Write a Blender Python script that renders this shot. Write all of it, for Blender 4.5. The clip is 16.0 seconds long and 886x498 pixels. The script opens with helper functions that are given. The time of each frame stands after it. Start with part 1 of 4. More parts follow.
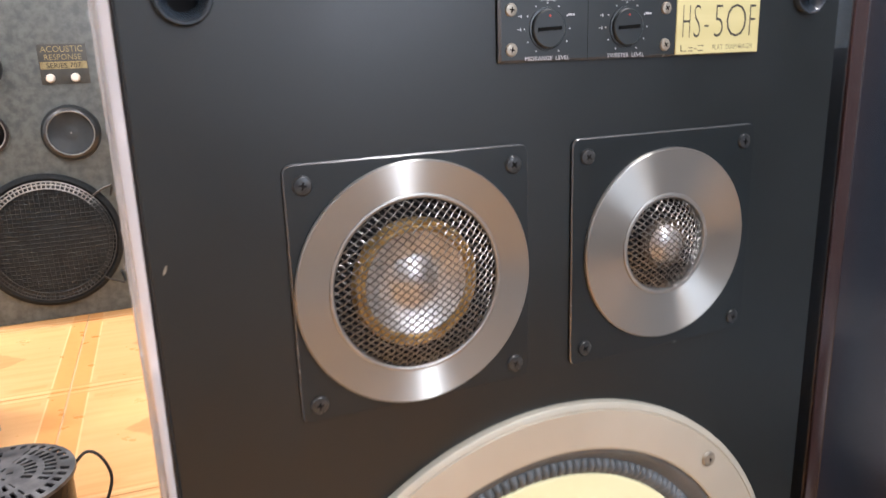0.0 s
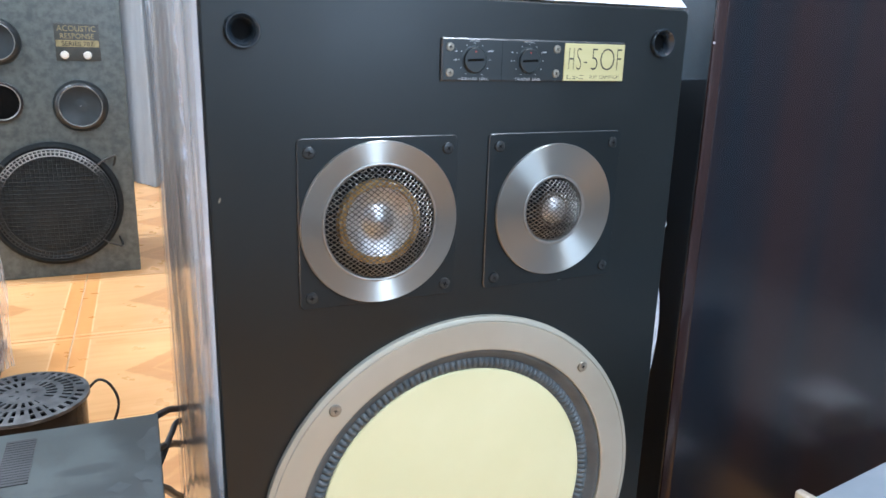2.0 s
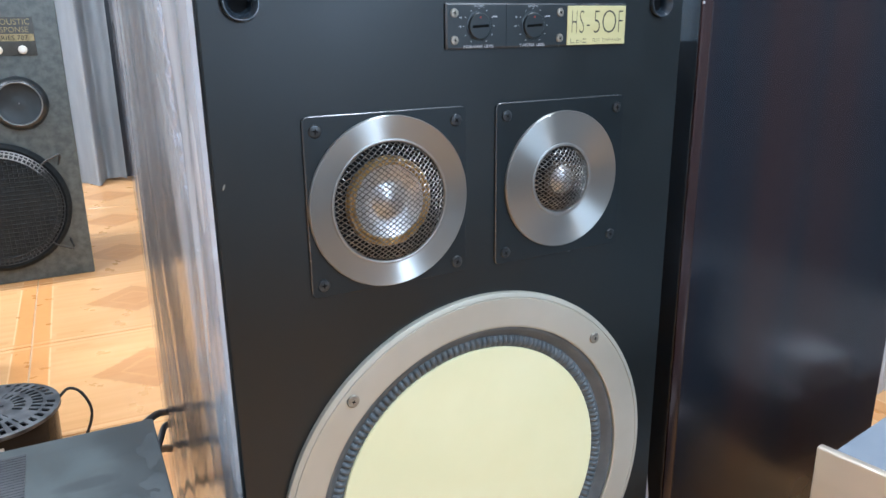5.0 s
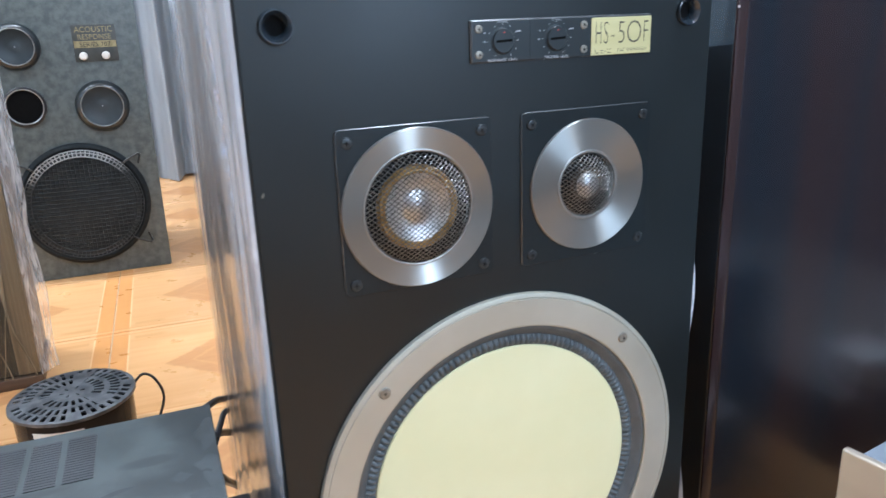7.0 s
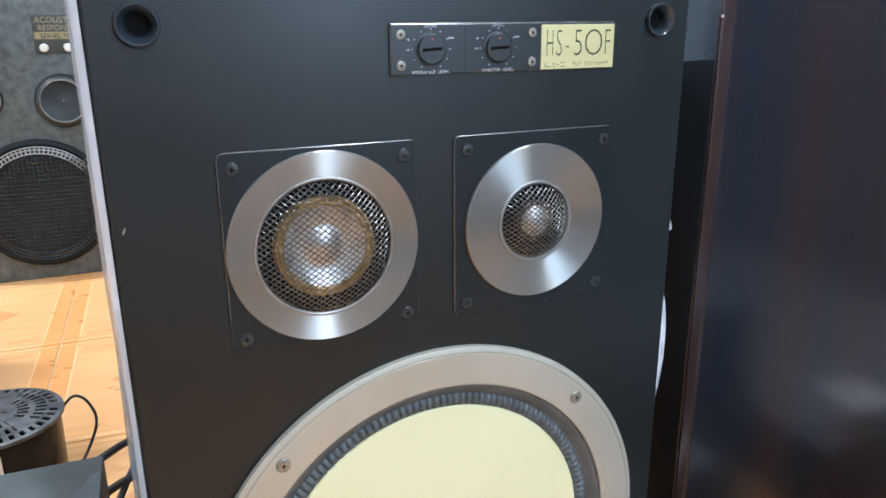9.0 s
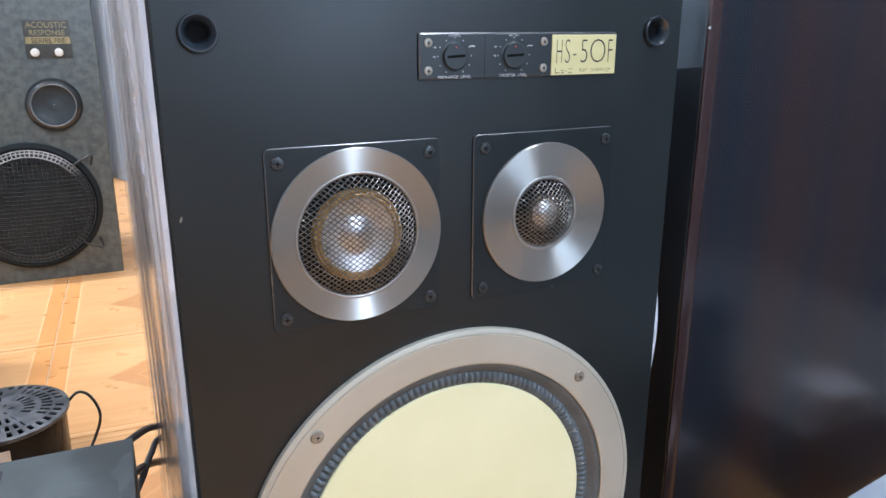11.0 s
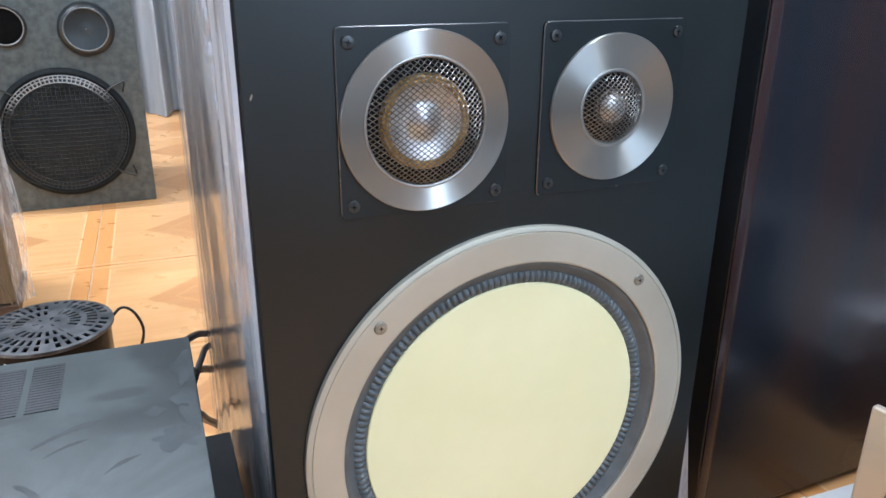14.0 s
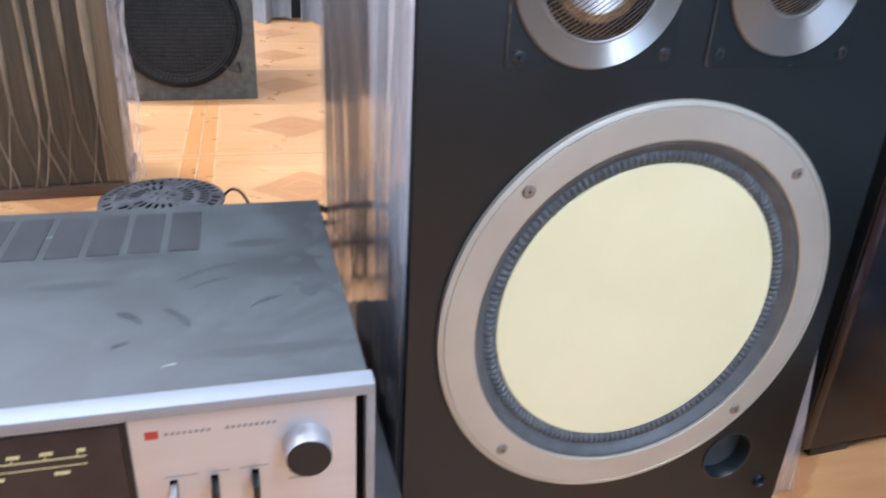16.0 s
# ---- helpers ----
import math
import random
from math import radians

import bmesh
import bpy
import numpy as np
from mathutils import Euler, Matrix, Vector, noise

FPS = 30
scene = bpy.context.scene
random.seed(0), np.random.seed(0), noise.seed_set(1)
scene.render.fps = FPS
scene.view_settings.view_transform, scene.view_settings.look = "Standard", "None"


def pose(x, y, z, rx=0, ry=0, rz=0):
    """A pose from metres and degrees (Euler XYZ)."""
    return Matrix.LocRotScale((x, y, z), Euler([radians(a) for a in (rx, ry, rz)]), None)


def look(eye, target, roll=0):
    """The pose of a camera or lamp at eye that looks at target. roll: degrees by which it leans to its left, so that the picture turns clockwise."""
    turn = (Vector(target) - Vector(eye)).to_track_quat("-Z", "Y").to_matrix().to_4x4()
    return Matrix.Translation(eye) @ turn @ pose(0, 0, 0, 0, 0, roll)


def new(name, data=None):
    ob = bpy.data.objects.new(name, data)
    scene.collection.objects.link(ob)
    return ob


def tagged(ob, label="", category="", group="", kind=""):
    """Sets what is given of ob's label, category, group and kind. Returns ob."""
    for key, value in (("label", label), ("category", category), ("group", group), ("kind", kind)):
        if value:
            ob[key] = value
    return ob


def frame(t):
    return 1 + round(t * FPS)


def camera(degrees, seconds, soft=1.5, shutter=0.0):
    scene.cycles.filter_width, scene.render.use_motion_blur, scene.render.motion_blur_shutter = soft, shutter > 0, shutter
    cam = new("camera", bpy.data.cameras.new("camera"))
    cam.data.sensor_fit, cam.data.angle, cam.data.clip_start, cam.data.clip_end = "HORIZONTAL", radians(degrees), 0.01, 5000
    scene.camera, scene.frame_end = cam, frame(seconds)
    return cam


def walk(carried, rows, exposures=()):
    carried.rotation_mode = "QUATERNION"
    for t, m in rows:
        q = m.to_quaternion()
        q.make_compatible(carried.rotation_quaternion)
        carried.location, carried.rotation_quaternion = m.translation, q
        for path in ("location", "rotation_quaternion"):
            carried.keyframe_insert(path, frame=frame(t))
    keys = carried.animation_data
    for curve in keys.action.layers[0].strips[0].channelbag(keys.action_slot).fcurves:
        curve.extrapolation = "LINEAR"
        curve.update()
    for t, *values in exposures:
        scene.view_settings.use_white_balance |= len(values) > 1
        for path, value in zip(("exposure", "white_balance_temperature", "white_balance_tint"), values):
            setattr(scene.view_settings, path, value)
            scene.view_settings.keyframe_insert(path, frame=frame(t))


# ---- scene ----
cam = camera(61.0, 16.0, shutter=0.5)
PATH = [
    (0, (-0.187, -0.303, 0.577), (0.577, 1.472, 0.061), -1.9),
    (0.5, (-0.216, -0.346, 0.572), (0.555, 1.417, 0.028), -1.9),
    (1, (-0.229, -0.387, 0.576), (0.533, 1.375, 0.014), -0.7),
    (1.5, (-0.228, -0.439, 0.592), (0.581, 1.306, 0.045), 1.3),
    (2, (-0.241, -0.472, 0.595), (0.571, 1.277, 0.064), 1.6),
    (2.5, (-0.252, -0.453, 0.586), (0.548, 1.303, 0.061), 1.2),
    (3, (-0.248, -0.435, 0.575), (0.561, 1.314, 0.04), 0.6),
    (3.5, (-0.259, -0.452, 0.582), (0.585, 1.28, 0.048), 0.7),
    (3.7, (-0.269, -0.458, 0.595), (0.613, 1.258, 0.066), 0.7),
    (5.8, (-0.275, -0.424, 0.581), (0.651, 1.246, -0.013), -0.8),
    (6, (-0.279, -0.441, 0.586), (0.613, 1.247, -0.009), -1.2),
    (6.5, (-0.282, -0.466, 0.593), (0.529, 1.264, 0.001), -1.8),
    (7, (-0.256, -0.473, 0.601), (0.499, 1.282, 0.011), -2.1),
    (7.5, (-0.205, -0.471, 0.605), (0.543, 1.287, 0.014), -1.9),
    (8, (-0.172, -0.443, 0.604), (0.591, 1.307, 0.01), -1.4),
    (8.5, (-0.169, -0.418, 0.611), (0.598, 1.332, 0.018), -0.7),
    (9, (-0.174, -0.408, 0.601), (0.591, 1.344, 0.012), -0.4),
    (9.2, (-0.182, -0.405, 0.598), (0.597, 1.342, 0.013), -0.4),
    (11.3, (-0.224, -0.439, 0.603), (0.607, 1.288, 0.031), 0.0),
    (11.5, (-0.227, -0.438, 0.601), (0.605, 1.287, 0.023), 0.0),
    (12, (-0.234, -0.438, 0.596), (0.593, 1.282, -0.003), 0.0),
    (12.5, (-0.237, -0.436, 0.587), (0.576, 1.28, -0.041), -0.0),
    (13, (-0.242, -0.433, 0.581), (0.554, 1.279, -0.078), -0.0),
    (13.5, (-0.246, -0.431, 0.573), (0.534, 1.278, -0.113), 0.2),
    (14, (-0.249, -0.428, 0.566), (0.515, 1.281, -0.14), 0.4),
    (14.5, (-0.252, -0.429, 0.568), (0.495, 1.28, -0.153), 0.9),
    (15, (-0.261, -0.428, 0.559), (0.458, 1.283, -0.186), 1.7),
    (15.5, (-0.273, -0.426, 0.543), (0.391, 1.285, -0.25), 2.6),
    (16, (-0.297, -0.415, 0.513), (0.274, 1.297, -0.349), 3.1),
]
EXPOSURES = [(0.0, 0.60, 7250, 26), (0.5, 0.53, 6800, 21), (1.5, 0.40, 6000, 14), (3.5, 0.39, 5900, 14), (6.0, 0.34, 5900, 14), (7.2, 0.31, 5800, 14), (8.5, 0.39, 5900, 14), (9.2, 0.39, 6050, 14), (11.5, 0.35, 6050, 19), (13.5, 0.34, 6000, 16), (15.0, 0.33, 5850, 14), (16.0, 0.32, 5800, 23)]
walk(cam, [(t, look(eye, target, roll)) for t, eye, target, roll in PATH], EXPOSURES)

# ---- world and light ----
world = bpy.data.worlds.new("world")
scene.world = world
world.use_nodes = True
wn = world.node_tree
sky = wn.nodes.new("ShaderNodeTexSky")
sky.sky_type, sky.sun_disc = "NISHITA", False
sky.sun_elevation, sky.sun_rotation = radians(50), radians(200)
wn.links.new(sky.outputs[0], wn.nodes["Background"].inputs[0])
wn.nodes["Background"].inputs[1].default_value = 0.12

WINDOW_WATTS = 15.5
# tubes: place, watts, length, and the pose's turns
TUBES = [(-0.5, 1.7, 2.70, 49.0, 1.2, 0, 0), (-1.9, 1.93, 2.70, 48.0, 1.2, 0, 0), (-1.9, 0.3, 2.70, 42.0, 1.2, 0, 0), (0.42, -1.24, 2.15, 23.0, 0.9, 78, 90), (0.66, -0.42, 2.70, 27.0, 1.2, 0, 90)]


def area_lamp(name, m, w, h, watts, colour):
    lamp = bpy.data.lights.new(name, "AREA")
    lamp.shape, lamp.size, lamp.size_y, lamp.energy, lamp.color = "RECTANGLE", w, h, watts, colour
    ob = new(name, lamp)
    ob.matrix_basis = m
    return ob


for tx, ty, tz, watts, long, tilt, turn in TUBES:
    area_lamp("unseen_tube_light", pose(tx, ty, tz, tilt) @ pose(0, 0, 0, 0, 0, turn), long, 0.05, watts, (0.86, 0.95, 1.0))
area_lamp("window_daylight", pose(0.37, -1.36, 1.20, 90, 0, 0), 0.15, 1.18, WINDOW_WATTS, (0.62, 0.82, 1.0))


# ---- material helpers ----
class Nodes:
    def __init__(self, name):
        self.mat = bpy.data.materials.new(name)
        self.mat.use_nodes = True
        self.tree = self.mat.node_tree
        self.bsdf = self.tree.nodes["Principled BSDF"]
        self.out = self.tree.nodes["Material Output"]

    def add(self, kind):
        return self.tree.nodes.new(kind)

    def link(self, a, b):
        self.tree.links.new(a, b)

    def put(self, socket, v):
        if isinstance(v, bpy.types.NodeSocket):
            self.link(v, socket)
        else:
            socket.default_value = v

    def math(self, op, a, b=0.0, c=0.0):
        n = self.add("ShaderNodeMath")
        n.operation = op
        self.put(n.inputs[0], a), self.put(n.inputs[1], b), self.put(n.inputs[2], c)
        return n.outputs[0]

    def step(self, v, lo, hi):
        n = self.add("ShaderNodeMapRange")
        n.interpolation_type = "SMOOTHSTEP"
        self.put(n.inputs[0], v)
        n.inputs[1].default_value, n.inputs[2].default_value = lo, hi
        return n.outputs[0]

    def mix(self, f, a, b):
        n = self.add("ShaderNodeMix")
        n.data_type = "RGBA"
        self.put(n.inputs[0], f)
        for socket, v in ((n.inputs[6], a), (n.inputs[7], b)):
            self.put(socket, v if isinstance(v, bpy.types.NodeSocket) else (*v, 1.0))
        return n.outputs[2]

    def coords(self, scale=(1, 1, 1), rot=(0, 0, 0), kind="Object"):
        t, m = self.add("ShaderNodeTexCoord"), self.add("ShaderNodeMapping")
        m.inputs["Scale"].default_value, m.inputs["Rotation"].default_value = scale, rot
        self.link(t.outputs[kind], m.inputs[0])
        return m.outputs[0]

    def noise(self, vec, scale, detail=3.0, rough=0.55, distort=0.0):
        n = self.add("ShaderNodeTexNoise")
        self.link(vec, n.inputs["Vector"])
        n.inputs["Scale"].default_value, n.inputs["Detail"].default_value = scale, detail
        n.inputs["Roughness"].default_value, n.inputs["Distortion"].default_value = rough, distort
        return n.outputs[0]

    def bump(self, height, strength, distance, normal=None):
        n = self.add("ShaderNodeBump")
        n.inputs["Strength"].default_value, n.inputs["Distance"].default_value = strength, distance
        self.link(height, n.inputs["Height"])
        if normal is not None:
            self.link(normal, n.inputs["Normal"])
        return n.outputs[0]

    def set(self, **values):
        names = dict(colour="Base Color", rough="Roughness", metal="Metallic", normal="Normal", coat="Coat Weight", coat_rough="Coat Roughness",
                     spec="Specular IOR Level", aniso="Anisotropic", aniso_turn="Anisotropic Rotation", tangent="Tangent", alpha="Alpha", emit="Emission Strength", emit_colour="Emission Color", sheen="Sheen Weight")
        for key, v in values.items():
            socket = self.bsdf.inputs[names[key]]
            if key in ("colour", "emit_colour") and not isinstance(v, bpy.types.NodeSocket):
                v = (*v, 1.0)
            self.put(socket, v)
        return self


def surface(name, c1, c2, scale=8.0, rough=0.5, rough_vary=0.1, metal=0.0, grain=400.0, bump=0.1, depth=0.0004, stretch=(1, 1, 1), **more):
    """A plain worn surface: two colours in broad patches, fine grain in relief, uneven gloss."""
    n = Nodes(name)
    vec = n.coords(stretch)
    broad = n.noise(vec, scale, 4.0, 0.6)
    fine = n.noise(vec, grain, 2.0)
    colour = n.mix(n.step(broad, 0.3, 0.7), c1, c2)
    r = n.math("ADD", rough, n.math("MULTIPLY", n.math("SUBTRACT", broad, 0.5), rough_vary))
    n.set(colour=colour, rough=r, metal=metal, normal=n.bump(fine, bump, depth), **more)
    return n.mat


def turned_metal(name, c1, c2, rough, aniso=0.75):
    """Lathe-turned aluminium round the y axis: fine rings, highlights that fan out from the centre."""
    n = Nodes(name)
    t = n.add("ShaderNodeTangent")
    t.direction_type, t.axis = "RADIAL", "Y"
    vec = n.coords()
    sep = n.add("ShaderNodeSeparateXYZ")
    n.link(vec, sep.inputs[0])
    r = n.math("SQRT", n.math("ADD", n.math("POWER", sep.outputs[0], 2.0), n.math("POWER", sep.outputs[2], 2.0)))
    comb = n.add("ShaderNodeCombineXYZ")
    n.link(r, comb.inputs[0])
    rings = n.noise(comb.outputs[0], 2500.0, 2.0)
    broad = n.noise(vec, 30.0, 3.0)
    n.set(colour=n.mix(n.math("ADD", n.math("MULTIPLY", rings, 0.6), n.math("MULTIPLY", broad, 0.4)), c1, c2), metal=0.80, rough=rough, aniso=aniso, aniso_turn=0.25, tangent=t.outputs[0], normal=n.bump(rings, 0.14, 0.0001))
    return n.mat


def wood(name, dark, light, rough, axis_scale=(14, 14, 0.8), coat=0.0):
    n = Nodes(name)
    vec = n.coords(axis_scale)
    figure = n.noise(vec, 2.2, 5.0, 0.6, 1.5)
    pores = n.noise(n.coords(tuple(a * 14 for a in axis_scale)), 4.0, 2.0)
    f = n.math("MULTIPLY", n.step(figure, 0.35, 0.7), n.math("ADD", 0.65, n.math("MULTIPLY", pores, 0.6)))
    n.set(colour=n.mix(f, dark, light), rough=n.math("ADD", rough, n.math("MULTIPLY", pores, 0.08)), normal=n.bump(pores, 0.06, 0.0003), coat=coat, coat_rough=0.12)
    return n.mat


def film(name, haze, colour, rough=0.12, fold_scale=(60, 60, 3), base=0.55, streak=0.9, edge=(0.35, 0.75)):
    """Clear wrapping film: part see-through, part milky gloss, with vertical folds."""
    n = Nodes(name)
    vec = n.coords(fold_scale)
    folds = n.noise(vec, 1.0, 4.0, 0.6, 0.8)
    n.set(colour=colour, rough=rough, spec=0.8, normal=n.bump(folds, 0.6, 0.004))
    clear = n.add("ShaderNodeBsdfTransparent")
    clear.inputs[0].default_value = (0.96, 0.97, 0.98, 1)
    m = n.add("ShaderNodeMixShader")
    milk = n.math("ADD", haze * base, n.math("MULTIPLY", n.step(folds, *edge), haze * streak))
    n.put(m.inputs[0], milk)
    n.link(clear.outputs[0], m.inputs[1]), n.link(n.bsdf.outputs[0], m.inputs[2]), n.link(m.outputs[0], n.out.inputs[0])
    return n.mat


def glossy_film(name, haze, colour, rough, fold_scale, base=0.12, layers=None, least=0.24):
    """Shiny clear film drawn into vertical folds: mirrors at a glancing look, milky along the folds."""
    n = Nodes(name)
    folds = n.noise(n.coords(fold_scale), 1.0, 5.0, 0.62, 0.9)
    fine = n.noise(n.coords(tuple(4.0 * a for a in fold_scale)), 1.0, 3.0, 0.6)
    bent = n.bump(fine, 0.12, 0.0012, n.bump(folds, 0.5, 0.004))
    n.set(colour=colour, rough=0.3, normal=bent)
    clear, gloss, facing = n.add("ShaderNodeBsdfTransparent"), n.add("ShaderNodeBsdfGlossy"), n.add("ShaderNodeLayerWeight")
    clear.inputs[0].default_value = (0.95, 0.96, 0.98, 1)
    gloss.inputs["Roughness"].default_value, gloss.inputs["Color"].default_value = rough, (0.9, 0.92, 0.95, 1)
    n.link(bent, gloss.inputs["Normal"]), n.link(bent, facing.inputs["Normal"])
    facing.inputs["Blend"].default_value = 0.5
    milk = n.math("MULTIPLY", haze, n.math("ADD", base, n.math("MULTIPLY", n.step(folds, 0.46, 0.74), 1.0 - base)))
    # milkier higher up: the pale room mirrored there, put into the colour
    sep = n.add("ShaderNodeSeparateXYZ")
    n.link(n.coords(), sep.inputs[0])
    if layers:
        milk = n.math("MULTIPLY", milk, n.math("ADD", least, n.math("MULTIPLY", n.step(sep.outputs[2], *layers), 1.0 - least)))
    shine = n.math("ADD", 0.06, n.math("MULTIPLY", n.math("POWER", facing.outputs["Facing"], 4.0), 0.80))
    under, over = n.add("ShaderNodeMixShader"), n.add("ShaderNodeMixShader")
    n.put(under.inputs[0], milk), n.put(over.inputs[0], shine)
    n.link(clear.outputs[0], under.inputs[1]), n.link(n.bsdf.outputs[0], under.inputs[2])
    n.link(under.outputs[0], over.inputs[1]), n.link(gloss.outputs[0], over.inputs[2]), n.link(over.outputs[0], n.out.inputs[0])
    return n.mat


def floor_tile_material():
    """Glazed ceramic: peach field, ochre side bands, pale lines and a brown lozenge."""
    n = Nodes("printed_ceramic_tile")
    vec = n.coords()
    wob = n.noise(vec, 45.0, 3.0)
    sep = n.add("ShaderNodeSeparateXYZ")
    n.link(vec, sep.inputs[0])
    ax, ay = n.math("ABSOLUTE", sep.outputs[0]), n.math("ABSOLUTE", sep.outputs[1])
    field = n.mix(n.step(n.noise(n.coords((3, 30, 1)), 1.6, 4.0), 0.3, 0.75), (0.73, 0.405, 0.175), (0.67, 0.345, 0.135))
    lozenge = n.math("ADD", n.math("DIVIDE", ax, 0.105), n.math("DIVIDE", ay, 0.095))
    lozenge = n.math("ADD", lozenge, n.math("MULTIPLY", n.math("SUBTRACT", wob, 0.5), 0.25))
    inside = n.math("SUBTRACT", 1.0, n.step(lozenge, 0.92, 1.02))
    streak = n.noise(n.coords((2.5, 26, 1)), 3.0, 4.0)
    c = n.mix(n.math("MULTIPLY", inside, n.math("ADD", 0.45, n.math("MULTIPLY", streak, 0.6))), field, (0.53, 0.240, 0.088))
    inner = n.math("SUBTRACT", n.step(lozenge, 0.42, 0.48), n.step(lozenge, 0.52, 0.58))
    c = n.mix(n.math("MULTIPLY", inner, 0.22), c, (0.78, 0.45, 0.19))
    # brown leaf strokes in the corners of the field
    leaf = n.math("MULTIPLY", n.math("SUBTRACT", n.step(ay, 0.150, 0.156), n.step(ay, 0.164, 0.170)), n.math("SUBTRACT", n.step(ax, 0.085, 0.11), n.step(ax, 0.155, 0.16)))
    c = n.mix(n.math("MULTIPLY", leaf, 0.6), c, (0.60, 0.29, 0.10))
    band = n.step(ax, 0.1675, 0.1695)
    c = n.mix(band, c, n.mix(wob, (0.66, 0.29, 0.09), (0.72, 0.34, 0.115)))
    pale = n.math("SUBTRACT", n.step(ax, 0.1655, 0.1665), n.step(ax, 0.1685, 0.1695))
    pale = n.math("MULTIPLY", pale, n.math("SUBTRACT", 1.0, n.step(ay, 0.176, 0.179)))
    c = n.mix(n.math("MULTIPLY", pale, 0.6), c, (0.86, 0.58, 0.31))
    line = n.math("SUBTRACT", n.step(ay, 0.179, 0.1805), n.step(ay, 0.184, 0.1855))
    c = n.mix(n.math("MULTIPLY", line, 0.55), c, (0.62, 0.27, 0.08))
    edge = n.math("SUBTRACT", n.step(ay, 0.1855, 0.187), n.step(ay, 0.191, 0.1925))
    c = n.mix(n.math("MULTIPLY", edge, 0.3), c, (0.88, 0.60, 0.33))
    dust = n.noise(n.coords((1, 1, 1)), 14.0, 5.0)
    n.set(colour=c, rough=n.math("ADD", 0.2, n.math("MULTIPLY", dust, 0.2)), normal=n.bump(wob, 0.03, 0.0004))
    return n.mat


# ---- materials ----
BAFFLE = surface("satin_black_paint", (0.0012, 0.0039, 0.0046), (0.0021, 0.0055, 0.0064), 7.0, 0.43, 0.34, grain=900, bump=0.12, depth=0.0003, spec=0.46)
PLATE = surface("black_anodised_plate", (0.0024, 0.0058, 0.0072), (0.0042, 0.0085, 0.0102), 14.0, 0.42, 0.20, grain=1200, bump=0.06, spec=0.38)
PANEL = surface("black_panel", (0.0048, 0.0090, 0.0105), (0.0072, 0.0122, 0.0138), 20.0, 0.4, 0.1, grain=1200, bump=0.05)
RING = turned_metal("turned_aluminium", (0.25, 0.246, 0.230), (0.325, 0.320, 0.300), 0.34, 1.0)
LIP = surface("satin_aluminium_lip", (0.24, 0.232, 0.215), (0.30, 0.29, 0.27), 60.0, 0.38, 0.1, 0.8, bump=0.03)
EDGE_GLINT = surface("chamfer_glint", (0.085, 0.089, 0.092), (0.13, 0.134, 0.138), 60, 0.26, 0.1, 0.6, bump=0.03)
FRAME = surface("cast_grey_frame", (0.40, 0.385, 0.318), (0.46, 0.445, 0.375), 9.0, 0.50, 0.12, 0.5, grain=1500, bump=0.12, depth=0.0003)
CONE = surface("cream_cone", (0.655, 0.635, 0.375), (0.70, 0.675, 0.42), 7.0, 0.55, 0.15, grain=700, bump=0.06)
SURROUND = surface("grey_cloth_surround", (0.058, 0.068, 0.072), (0.086, 0.098, 0.102), 60.0, 0.50, 0.15, grain=1500, bump=0.25)
WIRE = surface("steel_wire", (0.13, 0.132, 0.130), (0.25, 0.25, 0.24), 200.0, 0.30, 0.1, 0.9, bump=0.02)
SILVER_DOME = surface("silver_diaphragm", (0.56, 0.56, 0.55), (0.70, 0.69, 0.66), 90.0, 0.42, 0.14, 1.0, grain=260, bump=0.10)
GOLD = surface("amber_surround", (0.26, 0.155, 0.050), (0.46, 0.30, 0.115), 260.0, 0.36, 0.15, 0.45, grain=900, bump=0.4)
BROWN_CLOTH = surface("dark_brown_cloth", (0.03, 0.022, 0.015), (0.06, 0.045, 0.03), 120.0, 0.6, 0.15, bump=0.2)
CAVITY = surface("dark_cavity", (0.006, 0.006, 0.007), (0.009, 0.009, 0.010), 30.0, 0.7, 0.1, spec=0.12)
SCREW = surface("blackened_screw", (0.028, 0.031, 0.033), (0.060, 0.064, 0.065), 300.0, 0.33, 0.15, 0.6, bump=0.05)
SCREW_GREY = surface("worn_grey_screw", (0.19, 0.172, 0.138), (0.29, 0.265, 0.215), 300.0, 0.42, 0.15, 0.5, bump=0.1)
SLOT = surface("slot_black", (0.004, 0.004, 0.004), (0.006, 0.006, 0.006), 100.0, 0.7, 0.1, spec=0.05)
SOCKET = surface("glossy_black_socket", (0.014, 0.020, 0.026), (0.022, 0.030, 0.038), 50.0, 0.17, 0.08, bump=0.04, spec=0.7)
RUBBER = surface("black_rubber", (0.016, 0.017, 0.019), (0.024, 0.025, 0.027), 50.0, 0.35, 0.1, bump=0.05)
YELLOW = surface("brushed_gold_nameplate", (0.50, 0.45, 0.22), (0.57, 0.52, 0.27), 60.0, 0.42, 0.1, 0.25, grain=700, bump=0.06, stretch=(0.05, 1, 1))
INK = surface("dark_ink", (0.02, 0.018, 0.014), (0.03, 0.027, 0.02), 100, 0.6, 0.1)
PRINT = surface("white_print", (0.36, 0.36, 0.37), (0.44, 0.44, 0.45), 100, 0.6, 0.1)
RED = surface("red_print", (0.34, 0.03, 0.02), (0.42, 0.04, 0.03), 100, 0.5, 0.1)
WALNUT = wood("dark_side_veneer", (0.018, 0.013, 0.011), (0.05, 0.032, 0.024), 0.32, coat=0.6)


def lacquered_rosewood(name, dark, red, broad=(5.0, 5.0, 0.18)):
    """Smooth gloss lacquer over blue-black wood with soft reddish bands along the grain."""
    n = Nodes(name)
    bands = n.noise(n.coords(broad), 3.0, 4.0, 0.55, 0.6)
    grain = n.noise(n.coords(tuple(9 * a for a in broad)), 3.0, 3.0, 0.6, 0.4)
